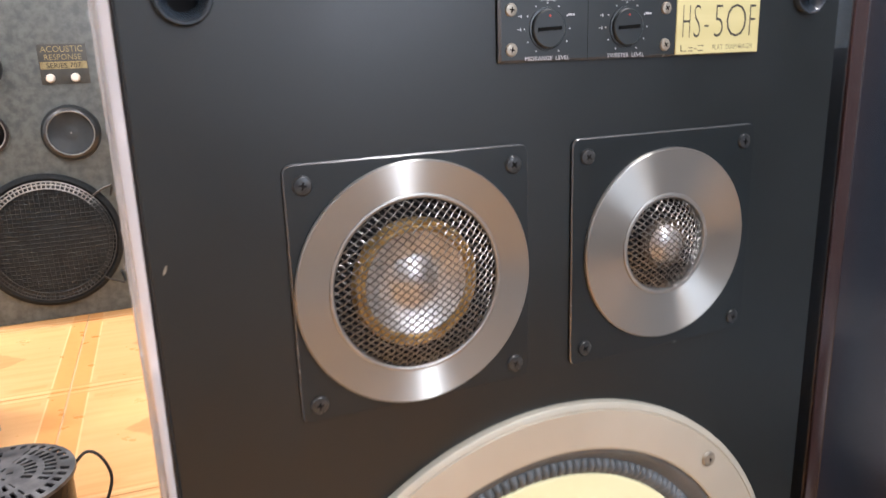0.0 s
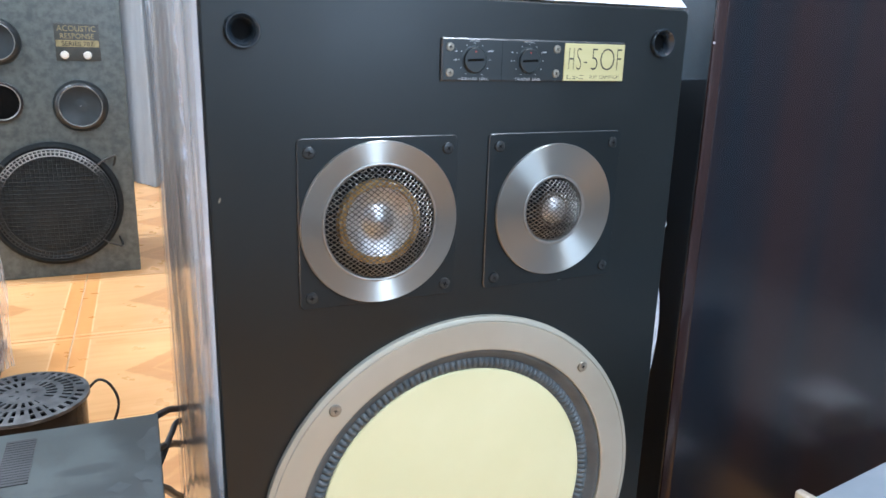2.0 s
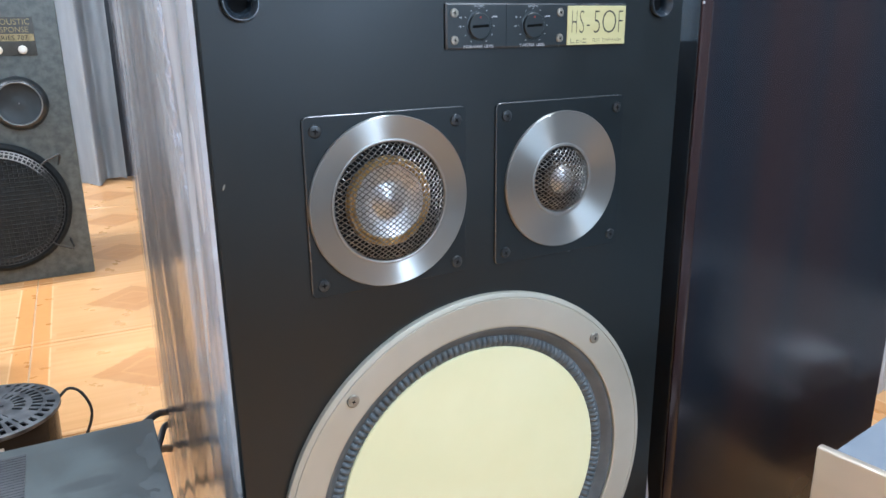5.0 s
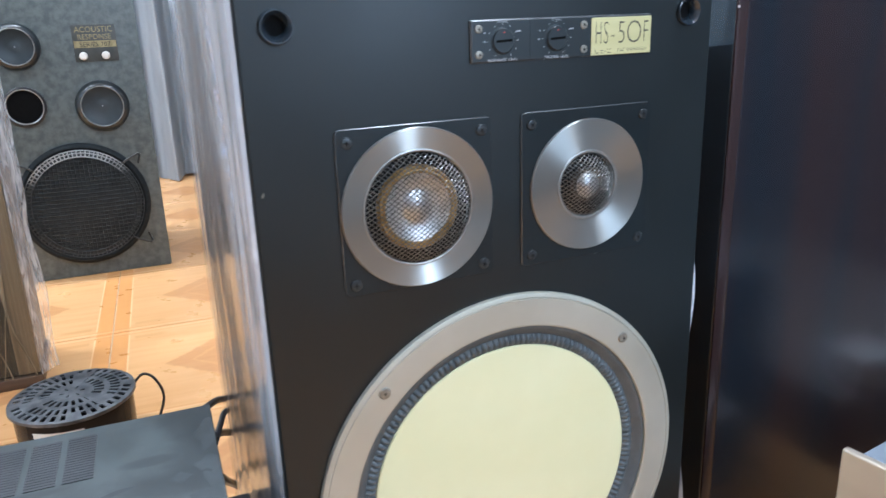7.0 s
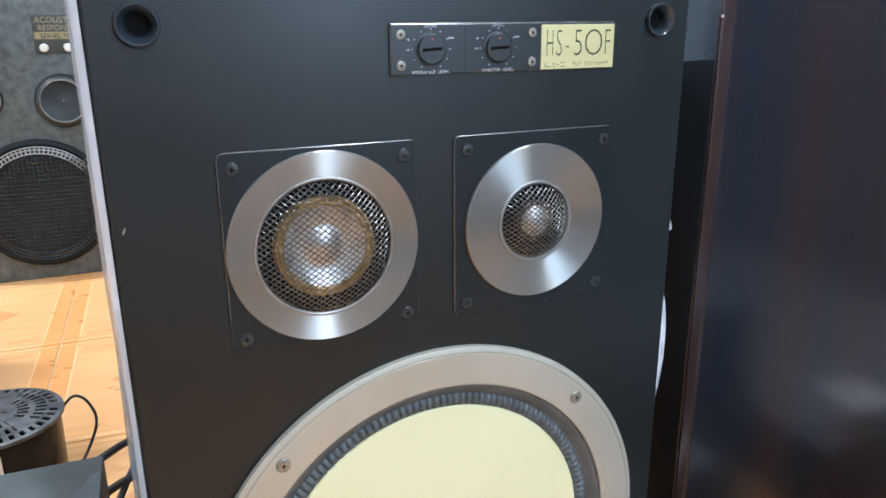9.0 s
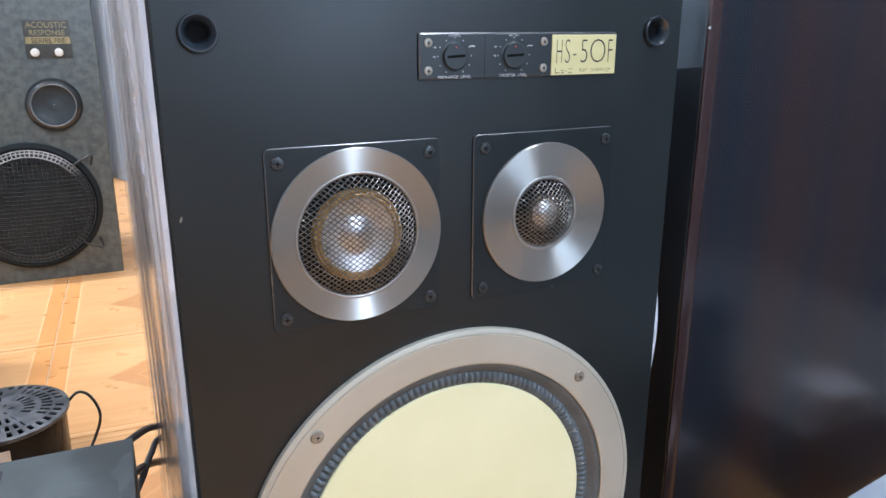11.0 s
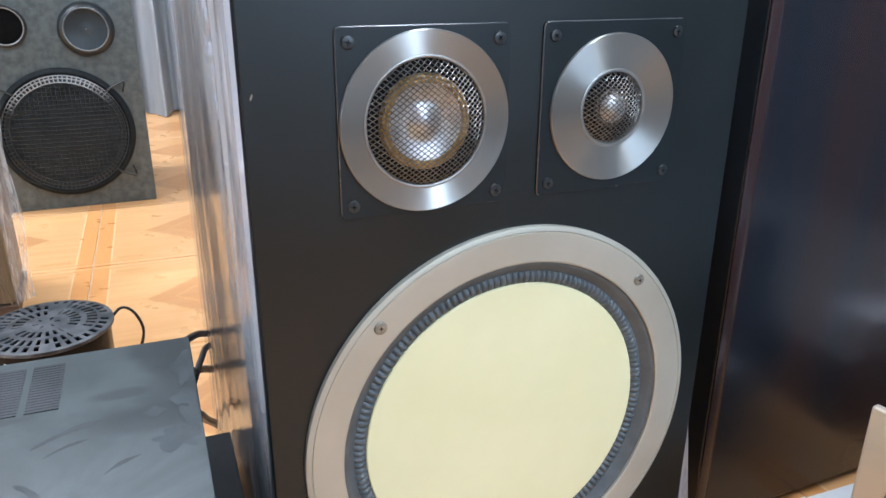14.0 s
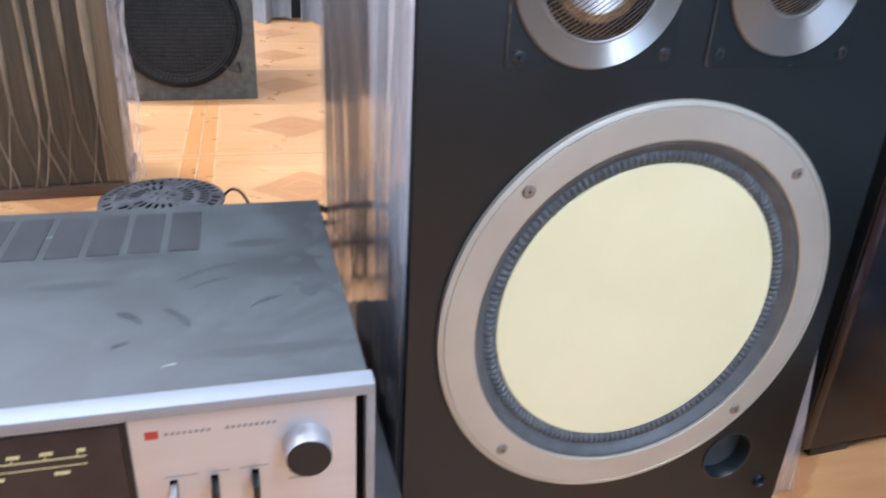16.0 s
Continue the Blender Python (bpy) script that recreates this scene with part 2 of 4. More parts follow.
    f = n.math("MULTIPLY", n.step(bands, 0.38, 0.72), n.math("ADD", 0.72, n.math("MULTIPLY", grain, 0.5)))
    haze = n.noise(n.coords(), 7.0, 4.0)
    n.set(colour=n.mix(f, dark, red), rough=n.math("ADD", 0.19, n.math("MULTIPLY", haze, 0.12)), coat=0.27, coat_rough=0.16)
    return n.mat


ROSEWOOD = lacquered_rosewood("glossy_rosewood", (0.0056, 0.0092, 0.0148), (0.0200, 0.0104, 0.0114))
LACQUER = surface("dark_blue_black_lacquer", (0.0085, 0.0130, 0.0175), (0.0120, 0.0170, 0.0220), 6.0, 0.34, 0.1, grain=600, bump=0.04)
ROSEWOOD_EDGE = lacquered_rosewood("rosewood_edge_band", (0.020, 0.0118, 0.0124), (0.046, 0.0178, 0.0155))
FILM = film("wrapping_film", 0.50, (0.74, 0.78, 0.86))
FILM_SIDE = glossy_film("glossy_side_film", 0.70, (0.66, 0.70, 0.74), 0.18, (16, 16, 1.8), 0.38, (0.32, 0.58), 0.18)
FILM_CLEAR = film("clear_wrapping_film", 0.05, (0.42, 0.37, 0.28), 0.08, (20, 20, 2))
FILM_BRIDGE = film("hazy_taut_film", 0.085, (0.45, 0.56, 0.62), 0.15, (20, 20, 2))
FOLD_SHINE = surface("film_fold_shine", (0.13, 0.104, 0.066), (0.29, 0.238, 0.162), 9.0, 0.26, 0.1, bump=0.05, stretch=(6, 6, 0.7))
FILM_HEM = glossy_film("milky_film_hem", 0.96, (0.84, 0.87, 0.92), 0.12, (11, 11, 5.0), 0.62, (0.20, 0.42), 0.06)
FILM_SEAM = glossy_film("crumpled_white_film", 0.80, (0.80, 0.84, 0.93), 0.10, (90, 90, 30), 0.25)
FILM_TOP = film("milky_top_film", 0.95, (0.82, 0.84, 0.88), 0.2, (50, 50, 50), base=0.72)
FILM_PALE = film("crumpled_film", 0.8, (0.88, 0.88, 0.89), 0.08, (110, 110, 16), base=0.30, streak=0.6, edge=(0.38, 0.82))
BACK_PAINT = surface("mottled_black_vinyl", (0.058, 0.070, 0.067), (0.114, 0.131, 0.126), 52.0, 0.5, 0.2, grain=500, bump=0.25, depth=0.0006)
BACK_CONE = surface("dusty_black_cone", (0.022, 0.030, 0.034), (0.044, 0.055, 0.060), 16, 0.42, 0.2)
GUARD = surface("black_wire_guard", (0.012, 0.017, 0.020), (0.036, 0.046, 0.050), 60, 0.45, 0.1, spec=0.3)
FOAM_RIM = surface("black_foam", (0.010, 0.013, 0.015), (0.018, 0.022, 0.024), 90, 0.7, 0.1, grain=500, bump=0.3, spec=0.2)
DRIVER_RIM = surface("satin_black_rim", (0.014, 0.018, 0.020), (0.026, 0.032, 0.034), 40, 0.30, 0.12, spec=0.6)
GUARD_WORN = surface("bare_wire", (0.34, 0.36, 0.36), (0.50, 0.52, 0.52), 60, 0.35, 0.1, 0.7)
def pale_topped_edge():
    """Black painted wire, blending raggedly to pale grey along the top."""
    n = Nodes("pale_topped_wire_edge")
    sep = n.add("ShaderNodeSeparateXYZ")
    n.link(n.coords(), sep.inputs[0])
    pale_top = n.step(n.math("ADD", sep.outputs[2], n.math("MULTIPLY", n.math("SUBTRACT", n.noise(n.coords(), 45.0, 3.0), 0.5), 0.09)), 0.055, 0.115)
    pale_top = n.math("MULTIPLY", pale_top, n.step(n.math("ADD", sep.outputs[0], n.math("MULTIPLY", sep.outputs[2], -1.0)), 0.09, -0.06))
    n.set(colour=n.mix(pale_top, (0.022, 0.030, 0.034), (0.44, 0.47, 0.47)), metal=n.math("MULTIPLY", pale_top, 0.3), rough=0.4)
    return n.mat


GUARD_EDGE = pale_topped_edge()
LABEL_PLATE = surface("olive_label", (0.042, 0.046, 0.042), (0.062, 0.066, 0.060), 40, 0.5, 0.1)
GOLD_PRINT = surface("faded_gold_print", (0.22, 0.180, 0.085), (0.36, 0.30, 0.15), 90, 0.5, 0.1)
IVORY = surface("ivory_knob", (0.72, 0.71, 0.64), (0.8, 0.79, 0.72), 60, 0.35, 0.1)
BROWN_WOOD = wood("brown_veneer", (0.032, 0.026, 0.017), (0.078, 0.062, 0.039), 0.4, (22, 22, 0.5))
STILE_WOOD = wood("pale_brown_stile", (0.13, 0.095, 0.055), (0.24, 0.18, 0.11), 0.36, (26, 26, 0.4))
PLINTH = wood("brown_plinth", (0.07, 0.04, 0.024), (0.15, 0.09, 0.055), 0.45, (0.6, 14, 14))
CURTAIN = surface("grey_curtain_cloth", (0.42, 0.46, 0.49), (0.54, 0.58, 0.61), 3.0, 0.75, 0.1, grain=700, bump=0.2, stretch=(3, 3, 0.4))
WALL = surface("wall_paint", (0.46, 0.49, 0.52), (0.52, 0.55, 0.58), 2.0, 0.8, 0.1, grain=120, bump=0.1)
WALL_PALE = surface("pale_wall_paint", (0.48, 0.54, 0.60), (0.54, 0.60, 0.66), 2.0, 0.8, 0.1, grain=120, bump=0.1)
UNSEEN_WALL_FOOT = surface("unseen_wall_foot_dark", (0.16, 0.17, 0.18), (0.20, 0.21, 0.22), 3.0, 0.6, 0.1, grain=120, bump=0.1)
UNSEEN_WALL_DARK = surface("unseen_dark_wall", (0.075, 0.08, 0.088), (0.095, 0.10, 0.108), 3.0, 0.6, 0.1, grain=120, bump=0.1)
CEILING = surface("ceiling_paint", (0.74, 0.74, 0.73), (0.79, 0.79, 0.78), 2.0, 0.85, 0.1, grain=120, bump=0.1)
GROUT = surface("cream_grout", (0.50, 0.32, 0.17), (0.58, 0.40, 0.23), 30.0, 0.8, 0.1)
TILE = floor_tile_material()
PLASTIC = surface("grey_black_plastic", (0.038, 0.041, 0.045), (0.12, 0.125, 0.13), 45.0, 0.40, 0.2, grain=600, bump=0.08)
GLOSS_PLASTIC = surface("glossy_black_plastic", (0.010, 0.010, 0.012), (0.016, 0.016, 0.018), 30.0, 0.22, 0.05, bump=0.02, spec=0.12)
WHITE_LABEL = surface("white_paper_label", (0.66, 0.66, 0.64), (0.74, 0.74, 0.72), 60.0, 0.6, 0.1)
CABLE = surface("black_cable", (0.014, 0.014, 0.016), (0.022, 0.022, 0.024), 80.0, 0.4, 0.1)
ALU = surface("satin_silver_front", (0.47, 0.475, 0.48), (0.54, 0.54, 0.54), 25.0, 0.42, 0.1, 0.6, grain=600, bump=0.05, stretch=(0.06, 1, 1))
DIAL_GLASS = surface("dark_dial_glass", (0.016, 0.013, 0.015), (0.026, 0.021, 0.023), 30.0, 0.24, 0.06, spec=0.35)
FRAME_ALU = surface("pale_blue_anodised_frame", (0.27, 0.295, 0.315), (0.32, 0.345, 0.365), 25.0, 0.58, 0.1, 0.6, grain=600, bump=0.05, stretch=(0.06, 1, 1))
DIAL_PRINT = surface("dial_scale_print", (0.55, 0.52, 0.25), (0.62, 0.58, 0.3), 90, 0.5, 0.1)
FOAM_WHITE = surface("white_foam", (0.74, 0.75, 0.77), (0.80, 0.81, 0.82), 20, 0.7, 0.1, grain=400, bump=0.2)
CHAMPAGNE = surface("champagne_silver_faceplate", (0.68, 0.585, 0.48), (0.74, 0.64, 0.53), 25.0, 0.36, 0.1, 0.6, grain=600, bump=0.05, stretch=(1, 0.06, 1))
GREY_METAL = surface("plain_grey_metal", (0.20, 0.19, 0.19), (0.26, 0.245, 0.24), 10.0, 0.5, 0.1, grain=500, bump=0.08)
GREY_CARD = surface("pale_grey_board", (0.30, 0.30, 0.30), (0.38, 0.375, 0.37), 12.0, 0.7, 0.1, grain=300, bump=0.1)
PALE_ENAMEL = surface("pale_blue_grey_enamel", (0.17, 0.20, 0.235), (0.21, 0.24, 0.275), 12.0, 0.5, 0.1, grain=700, bump=0.08)


def dusty_cover():
    """Grey enamelled lid with dust, wiped streaks and stains."""
    n = Nodes("dusty_grey_enamel")
    dust = n.noise(n.coords((1, 1, 1)), 9.0, 5.0, 0.6, 1.2)
    wipes = n.noise(n.coords((5, 26, 1), (0, 0, 0.35)), 2.2, 4.0, 0.6, 0.6)
    grain = n.noise(n.coords(), 900.0, 2.0)
    c = n.mix(n.step(dust, 0.36, 0.66), (0.030, 0.037, 0.037), (0.053, 0.065, 0.065))
    c = n.mix(n.math("MULTIPLY", n.step(wipes, 0.56, 0.74), 0.40), c, (0.034, 0.040, 0.042))
    # hand-wiped patches by the edge, where the dust is gone
    sep = n.add("ShaderNodeSeparateXYZ")
    n.link(n.coords(), sep.inputs[0])
    ragged = n.math("MULTIPLY", n.math("SUBTRACT", n.noise(n.coords(), 55.0, 3.0), 0.5), 1.1)
    for px, py, rx, ry in ((-0.018, 0.245, 0.030, 0.040), (-0.030, 0.150, 0.045, 0.020), (-0.012, 0.180, 0.030, 0.050), (-0.055, 0.190, 0.022, 0.008), (-0.145, 0.178, 0.035, 0.005), (-0.05, 0.045, 0.05, 0.006), (-0.17, 0.14, 0.03, 0.006)):
        dx = n.math("DIVIDE", n.math("SUBTRACT", sep.outputs[0], px), rx)
        dy = n.math("DIVIDE", n.math("SUBTRACT", sep.outputs[1], py), ry)
        d = n.math("ADD", n.math("ADD", n.math("MULTIPLY", dx, dx), n.math("MULTIPLY", dy, dy)), ragged)
        c = n.mix(n.math("MULTIPLY", n.math("SUBTRACT", 1.0, n.step(d, 0.30, 1.35)), 0.70), c, (0.018, 0.023, 0.024))
    n.set(colour=c, rough=n.math("ADD", 0.38, n.math("MULTIPLY", dust, 0.2)), normal=n.bump(grain, 0.12, 0.0003))
    return n.mat


LID = dusty_cover()
LOUVRE = surface("dusty_dark_louvre", (0.020, 0.022, 0.025), (0.032, 0.035, 0.039), 40, 0.45, 0.1)
SCUFF = surface("scuffed_enamel", (0.022, 0.026, 0.028), (0.038, 0.044, 0.047), 60, 0.45, 0.1, spec=0.36)
STAIN = surface("blotted_enamel", (0.026, 0.032, 0.034), (0.044, 0.052, 0.054), 40, 0.45, 0.1, spec=0.30)


# ---- mesh helpers ----
def part(name, bm, material, parent=None, label="", smooth=40.0, edge=None):
    bmesh.ops.recalc_face_normals(bm, faces=bm.faces)
    me = bpy.data.meshes.new(name)
    bm.to_mesh(me)
    bm.free()
    if smooth:
        me.shade_smooth()
        me.set_sharp_from_angle(angle=radians(smooth))
    me.materials.append(material)
    if edge:
        me.materials.append(edge)
    ob = new(name, me)
    ob.parent = parent
    return tagged(ob, label)


def thing(name, m, label, category, group="", kind=""):
    ob = new(name)
    ob.empty_display_size = 0.05
    ob.matrix_basis = m
    return tagged(ob, label, category, group, kind)


def box(bm, x0, x1, y0, y1, z0, z1, bevel=0.0, segments=2):
    made = bmesh.ops.create_cube(bm, size=1.0, matrix=Matrix.LocRotScale(((x0 + x1) / 2, (y0 + y1) / 2, (z0 + z1) / 2), None, (x1 - x0, y1 - y0, z1 - z0)))
    if bevel:
        edges = list({e for v in made["verts"] for e in v.link_edges})
        bmesh.ops.bevel(bm, geom=edges, offset=bevel, segments=segments, affect="EDGES", profile=0.6)
    return bm


def boxed(*a, **k):
    return box(bmesh.new(), *a, **k)


def revolve(bm, profile, segs, centre=(0, 0, 0), axis="y", wave=None):
    """Turn a profile of (radius, height) round an axis. wave(radius index, angle) adds to the height."""
    rows = []
    for k, (r, h) in enumerate(profile):
        if r < 1e-6:
            rows.append([bm.verts.new(Vector(centre) + (Vector((0, h, 0)) if axis == "y" else Vector((0, 0, h))))])
            continue
        row = []
        for s in range(segs):
            a = 2 * math.pi * s / segs
            hh = h + (wave(k, a) if wave else 0.0)
            u, v = r * math.cos(a), r * math.sin(a)
            row.append(bm.verts.new(Vector(centre) + (Vector((u, hh, v)) if axis == "y" else Vector((u, v, hh)))))
        rows.append(row)
    for a, b in zip(rows, rows[1:]):
        if len(a) == 1 and len(b) == 1:
            continue
        for s in range(segs):
            t = (s + 1) % segs
            if len(a) == 1:
                bm.faces.new((a[0], b[s], b[t]))
            elif len(b) == 1:
                bm.faces.new((a[s], b[0], a[t]))
            else:
                bm.faces.new((a[s], b[s], b[t], a[t]))
    return bm


def rounded_plate(bm, x0, x1, z0, z1, y_front, y_back, r, edge=0.0006, steps=5, holes=(), bare=False):
    """A plate in the x-z plane with rounded corners, a small chamfer on its front and round holes (x, z, radius). bare:
    the chamfer takes the glint colour.
    """
    def loop(inset, y):
        pts = []
        for cx, cz, a0 in ((x1 - r, z1 - r, 0), (x0 + r, z1 - r, 90), (x0 + r, z0 + r, 180), (x1 - r, z0 + r, 270)):
            for k in range(steps + 1):
                a = radians(a0 + 90 * k / steps)
                pts.append(bm.verts.new((cx + (r - inset) * math.cos(a), y, cz + (r - inset) * math.sin(a))))
        return pts
    loops = [loop(0, y_back), loop(0, y_front + edge), loop(edge, y_front)]
    for k, (a, b) in enumerate(zip(loops, loops[1:])):
        for i in range(len(a)):
            j = (i + 1) % len(a)
            bm.faces.new((a[i], a[j], b[j], b[i])).material_index = k if bare else 0
    if not holes:
        bm.faces.new(loops[-1])
        return bm
    edges = [bm.edges.get((a, b)) for a, b in zip(loops[-1], loops[-1][1:] + loops[-1][:1])]
    for hx, hz, hr in holes:
        n = 96
        ring = [[bm.verts.new((hx + hr * math.cos(2 * math.pi * k / n), y, hz + hr * math.sin(2 * math.pi * k / n))) for k in range(n)] for y in (y_front, y_back)]
        for k in range(n):
            j = (k + 1) % n
            bm.faces.new((ring[0][k], ring[0][j], ring[1][j], ring[1][k]))
            edges.append(bm.edges.get((ring[0][k], ring[0][j])))
    bmesh.ops.triangle_fill(bm, edges=edges, use_beauty=True, normal=(0, -1, 0))
    return bm


def tube(bm, points, r, sides=8, closed=False):
    """A round cord through points."""
    pts = [Vector(p) for p in points]
    rings, up = [], Vector((0.13, 0.21, 0.97))
    for i, p in enumerate(pts):
        d = (pts[min(i + 1, len(pts) - 1)] - pts[max(i - 1, 0)]).normalized()
        a = d.cross(up)
        a = a.normalized() if a.length > 1e-4 else d.orthogonal().normalized()
        b = d.cross(a)
        rings.append([bm.verts.new(p + r * (math.cos(2 * math.pi * s / sides) * a + math.sin(2 * math.pi * s / sides) * b)) for s in range(sides)])
    for a, b in zip(rings, rings[1:]):
        for s in range(sides):
            t = (s + 1) % sides
            bm.faces.new((a[s], a[t], b[t], b[s]))
    bm.faces.new(rings[0]), bm.faces.new(rings[-1])
    return bm


def smooth_line(points, n=8):
    """Catmull-Rom points through the given ones."""
    p = [Vector(q) for q in points]
    p = [2 * p[0] - p[1]] + p + [2 * p[-1] - p[-2]]
    out = []
    for i in range(1, len(p) - 2):
        for k in range(n):
            t = k / n
            out.append(0.5 * (2 * p[i] + (p[i + 1] - p[i - 1]) * t + (2 * p[i - 1] - 5 * p[i] + 4 * p[i + 1] - p[i + 2]) * t * t + (3 * p[i] - p[i - 1] - 3 * p[i + 1] + p[i + 2]) * t ** 3))
    return out + [p[-2]]


def sheet(bm, nu, nv, f):
    """A grid of faces from f(u, v), u and v from 0 to 1."""
    rows = [[bm.verts.new(f(i / nu, j / nv)) for i in range(nu + 1)] for j in range(nv + 1)]
    for a, b in zip(rows, rows[1:]):
        for i in range(nu):
            bm.faces.new((a[i], a[i + 1], b[i + 1], b[i]))
    return bm


def wire_mesh(bm, centre, radius, pitch, r, bulge, angles, weave, step):
    """Two crossing families of wires that fill a disc facing -y, bulging towards -y."""
    for family, ang in enumerate(angles):
        ca, sa = math.cos(ang), math.sin(ang)
        count = int(radius / pitch)
        for k in range(-count, count + 1):
            off = k * pitch
            half = math.sqrt(max(radius ** 2 - off ** 2, 0))
            if half < pitch:
                continue
            m = max(3, int(2 * half / step))
            pts = []
            for i in range(m + 1):
                s = -half + 2 * half * i / m
                x, z = s * ca - off * sa, s * sa + off * ca
                y = -bulge * (1 - (math.hypot(x, z) / radius) ** 2.6)
                y += weave * math.cos(math.pi * s / pitch) * (1 if (k + family) % 2 else -1)
                pts.append((centre[0] + x, centre[1] + y, centre[2] + z))
            tube(bm, pts, r, 4)
    return bm


def lettering(name, items, material, parent, label=""):
    """Flat letters on a face towards -y. Items: text, x, z, height, width factor, y, thin."""
    bm = bmesh.new()
    for text, x, z, size, wide, y, thin in items:
        cu = bpy.data.curves.new("text", "FONT")
        cu.body, cu.size, cu.align_x, cu.extrude, cu.offset, cu.resolution_u = text, 1.0, "CENTER", 0.004, thin, 3
        ob = bpy.data.objects.new("text", cu)
        scene.collection.objects.link(ob)
        me = bpy.data.meshes.new_from_object(ob.evaluated_get(bpy.context.evaluated_depsgraph_get()))
        me.transform(Matrix.Translation((x, y, z)) @ Matrix.Rotation(radians(90), 4, "X") @ Matrix.Diagonal((size * wide, size, size * 0.05, 1)))
        bm.from_mesh(me)
        bpy.data.objects.remove(ob)
        bpy.data.meshes.remove(me)
        bpy.data.curves.remove(cu)
    return part(name, bm, material, parent, label, smooth=0)


def bars(bm, rows):
    """Small raised print bars: x0, x1, z0, z1, y."""
    for x0, x1, z0, z1, y in rows:
        box(bm, x0, x1, y - 0.0002, y + 0.0004, z0, z1)
    return bm


def screw_head(bm, x, y, z, r, h=0.0015):
    return revolve(bm, [(r, 0), (r, -h * 0.4), (r * 0.86, -h * 0.85), (r * 0.5, -h), (0, -h)], 20, (x, y, z))


def cross_slot(bm, x, y, z, r, turn=0.3):
    for a in (turn, turn + math.pi / 2):
        made = bmesh.ops.create_cube(bm, size=1.0, matrix=Matrix.Translation((x, y, z)) @ Matrix.Rotation(a, 4, "Y") @ Matrix.Diagonal((r * 1.1, 0.0005, r * 0.24, 1)))
    return bm


# ---- the room ----
def room():
    X0, X1, Y0, Y1, H, T = -2.7, 1.1, -1.35, 3.05, 2.8, 0.12
    structure = dict(kind="structure")
    tagged(part("ceiling", boxed(X0, X1, Y0, Y1, H, H + T), CEILING, smooth=0), "plain white painted ceiling over the shop", "ceiling", **structure)
    tagged(part("wall_north", boxed(X0 - T, X1 + T, Y1, Y1 + T, -0.05, H + T), WALL, smooth=0), "plain off-white wall behind the grey curtain", "wall", **structure)
    tagged(part("wall_west", boxed(X0 - T, X0, Y0, Y1, -0.05, H + T), WALL, smooth=0), "plain off-white painted shop wall", "wall", **structure)
    tagged(part("wall_east", boxed(X1, X1 + T, Y0, Y1, -0.05, H + T), UNSEEN_WALL_DARK, smooth=0), "unseen dark wall, added for the cabinet front to mirror", "wall", **structure)
    bm = bmesh.new()
    for x0, x1, z0, z1 in ((X0 - T, 0.28, -0.05, H + T), (0.46, X1 + T, -0.05, H + T), (0.28, 0.46, -0.05, 0.60), (0.28, 0.46, 1.80, H + T)):
        box(bm, x0, x1, Y0 - T, Y0, z0, z1)
    tagged(part("wall_south", bm, WALL_PALE, smooth=0), "unseen pale wall with a tall narrow window opening", "wall", **structure)
    tagged(part("wainscot", boxed(X0, X1, Y0, Y0 + 0.012, 0.0, 0.52), UNSEEN_WALL_FOOT, smooth=0), "unseen dark strip along the wall, added for the baffle to mirror", "wainscot", **structure)


room()


def tube_fixture(x, y, z, half, tilt, turn):
    on_wall = tilt > 0
    place = pose(x, -1.35, z, 90, 0, 0) if on_wall else pose(x, y, z + 0.1)
    t = thing("wall_light" if on_wall else "unseen_ceiling_light", place @ pose(0, 0, 0, 0, 0, turn), "unseen white fluorescent tube fitting upright on the wall" if on_wall else "unseen white fluorescent tube fitting added under the ceiling", "tube light", "tube fittings")
    n = Nodes("glowing_tube")
    n.set(colour=(0.9, 0.9, 0.9), emit=6.0, emit_colour=(0.86, 0.95, 1.0))
    part("housing", boxed(-half - 0.02, half + 0.02, -0.03, 0.03, -0.03, 0.0, 0.006), CEILING, t)
    part("tube", tube(bmesh.new(), [(-half, 0, -0.036), (half, 0, -0.036)], 0.013, 12), n.mat, t)


for tx, ty, tz, watts, long, tilt, turn in TUBES:
    tube_fixture(tx, ty, tz, long / 2, tilt, turn)


# ---- the main loudspeaker ----
def driver_mesh(parent, cx, cz, R, pitch, bulge):
    bm = wire_mesh(bmesh.new(), (cx, 0.0, cz), R, pitch, 0.00034, bulge, (radians(38), radians(-38 + 180)), 0.00040, pitch / 2)
    return tagged(part("mesh_guard", bm, WIRE, parent, "fine woven steel wire guard"), kind="stuff")


def four_screws(parent, cx, cz, half, r, y, material, turns=(0.2, 0.9, 0.5, 0.0)):
    for (sx, sz), turn in zip(((-1, 1), (1, 1), (1, -1), (-1, -1)), turns):
        bm = screw_head(bmesh.new(), 0, 0, 0, r)
        s = part("screw", bm, material, parent, "cross-head screw")
        s.location = (cx + sx * half, y, cz + sz * half)
        k = part("washer", revolve(bmesh.new(), [(r * 1.12, 0), (r * 1.12, -0.0003), (r * 1.02, -0.0003), (r * 1.0, 0.0)], 20), PLATE, parent)
        k.location = s.location
        bm = cross_slot(bmesh.new(), 0, -0.0015, 0, r, turn)
        c = part("recess", bm, SLOT, parent, smooth=0)
        c.scale = (0.72, 1, 0.72)
        c.location = s.location


def main_speaker():
    s = thing("speaker", pose(0, 0, 0), "black three-way loudspeaker with cream woofer, sides wrapped in clear film", "speaker")
    W, D, TOP = 0.181, 0.325, 0.6245
    part("cabinet", boxed(-W - 0.002, W + 0.002, 0.016, D, 0.0, TOP, 0.003), WALNUT, s, "dark veneered cabinet shell")
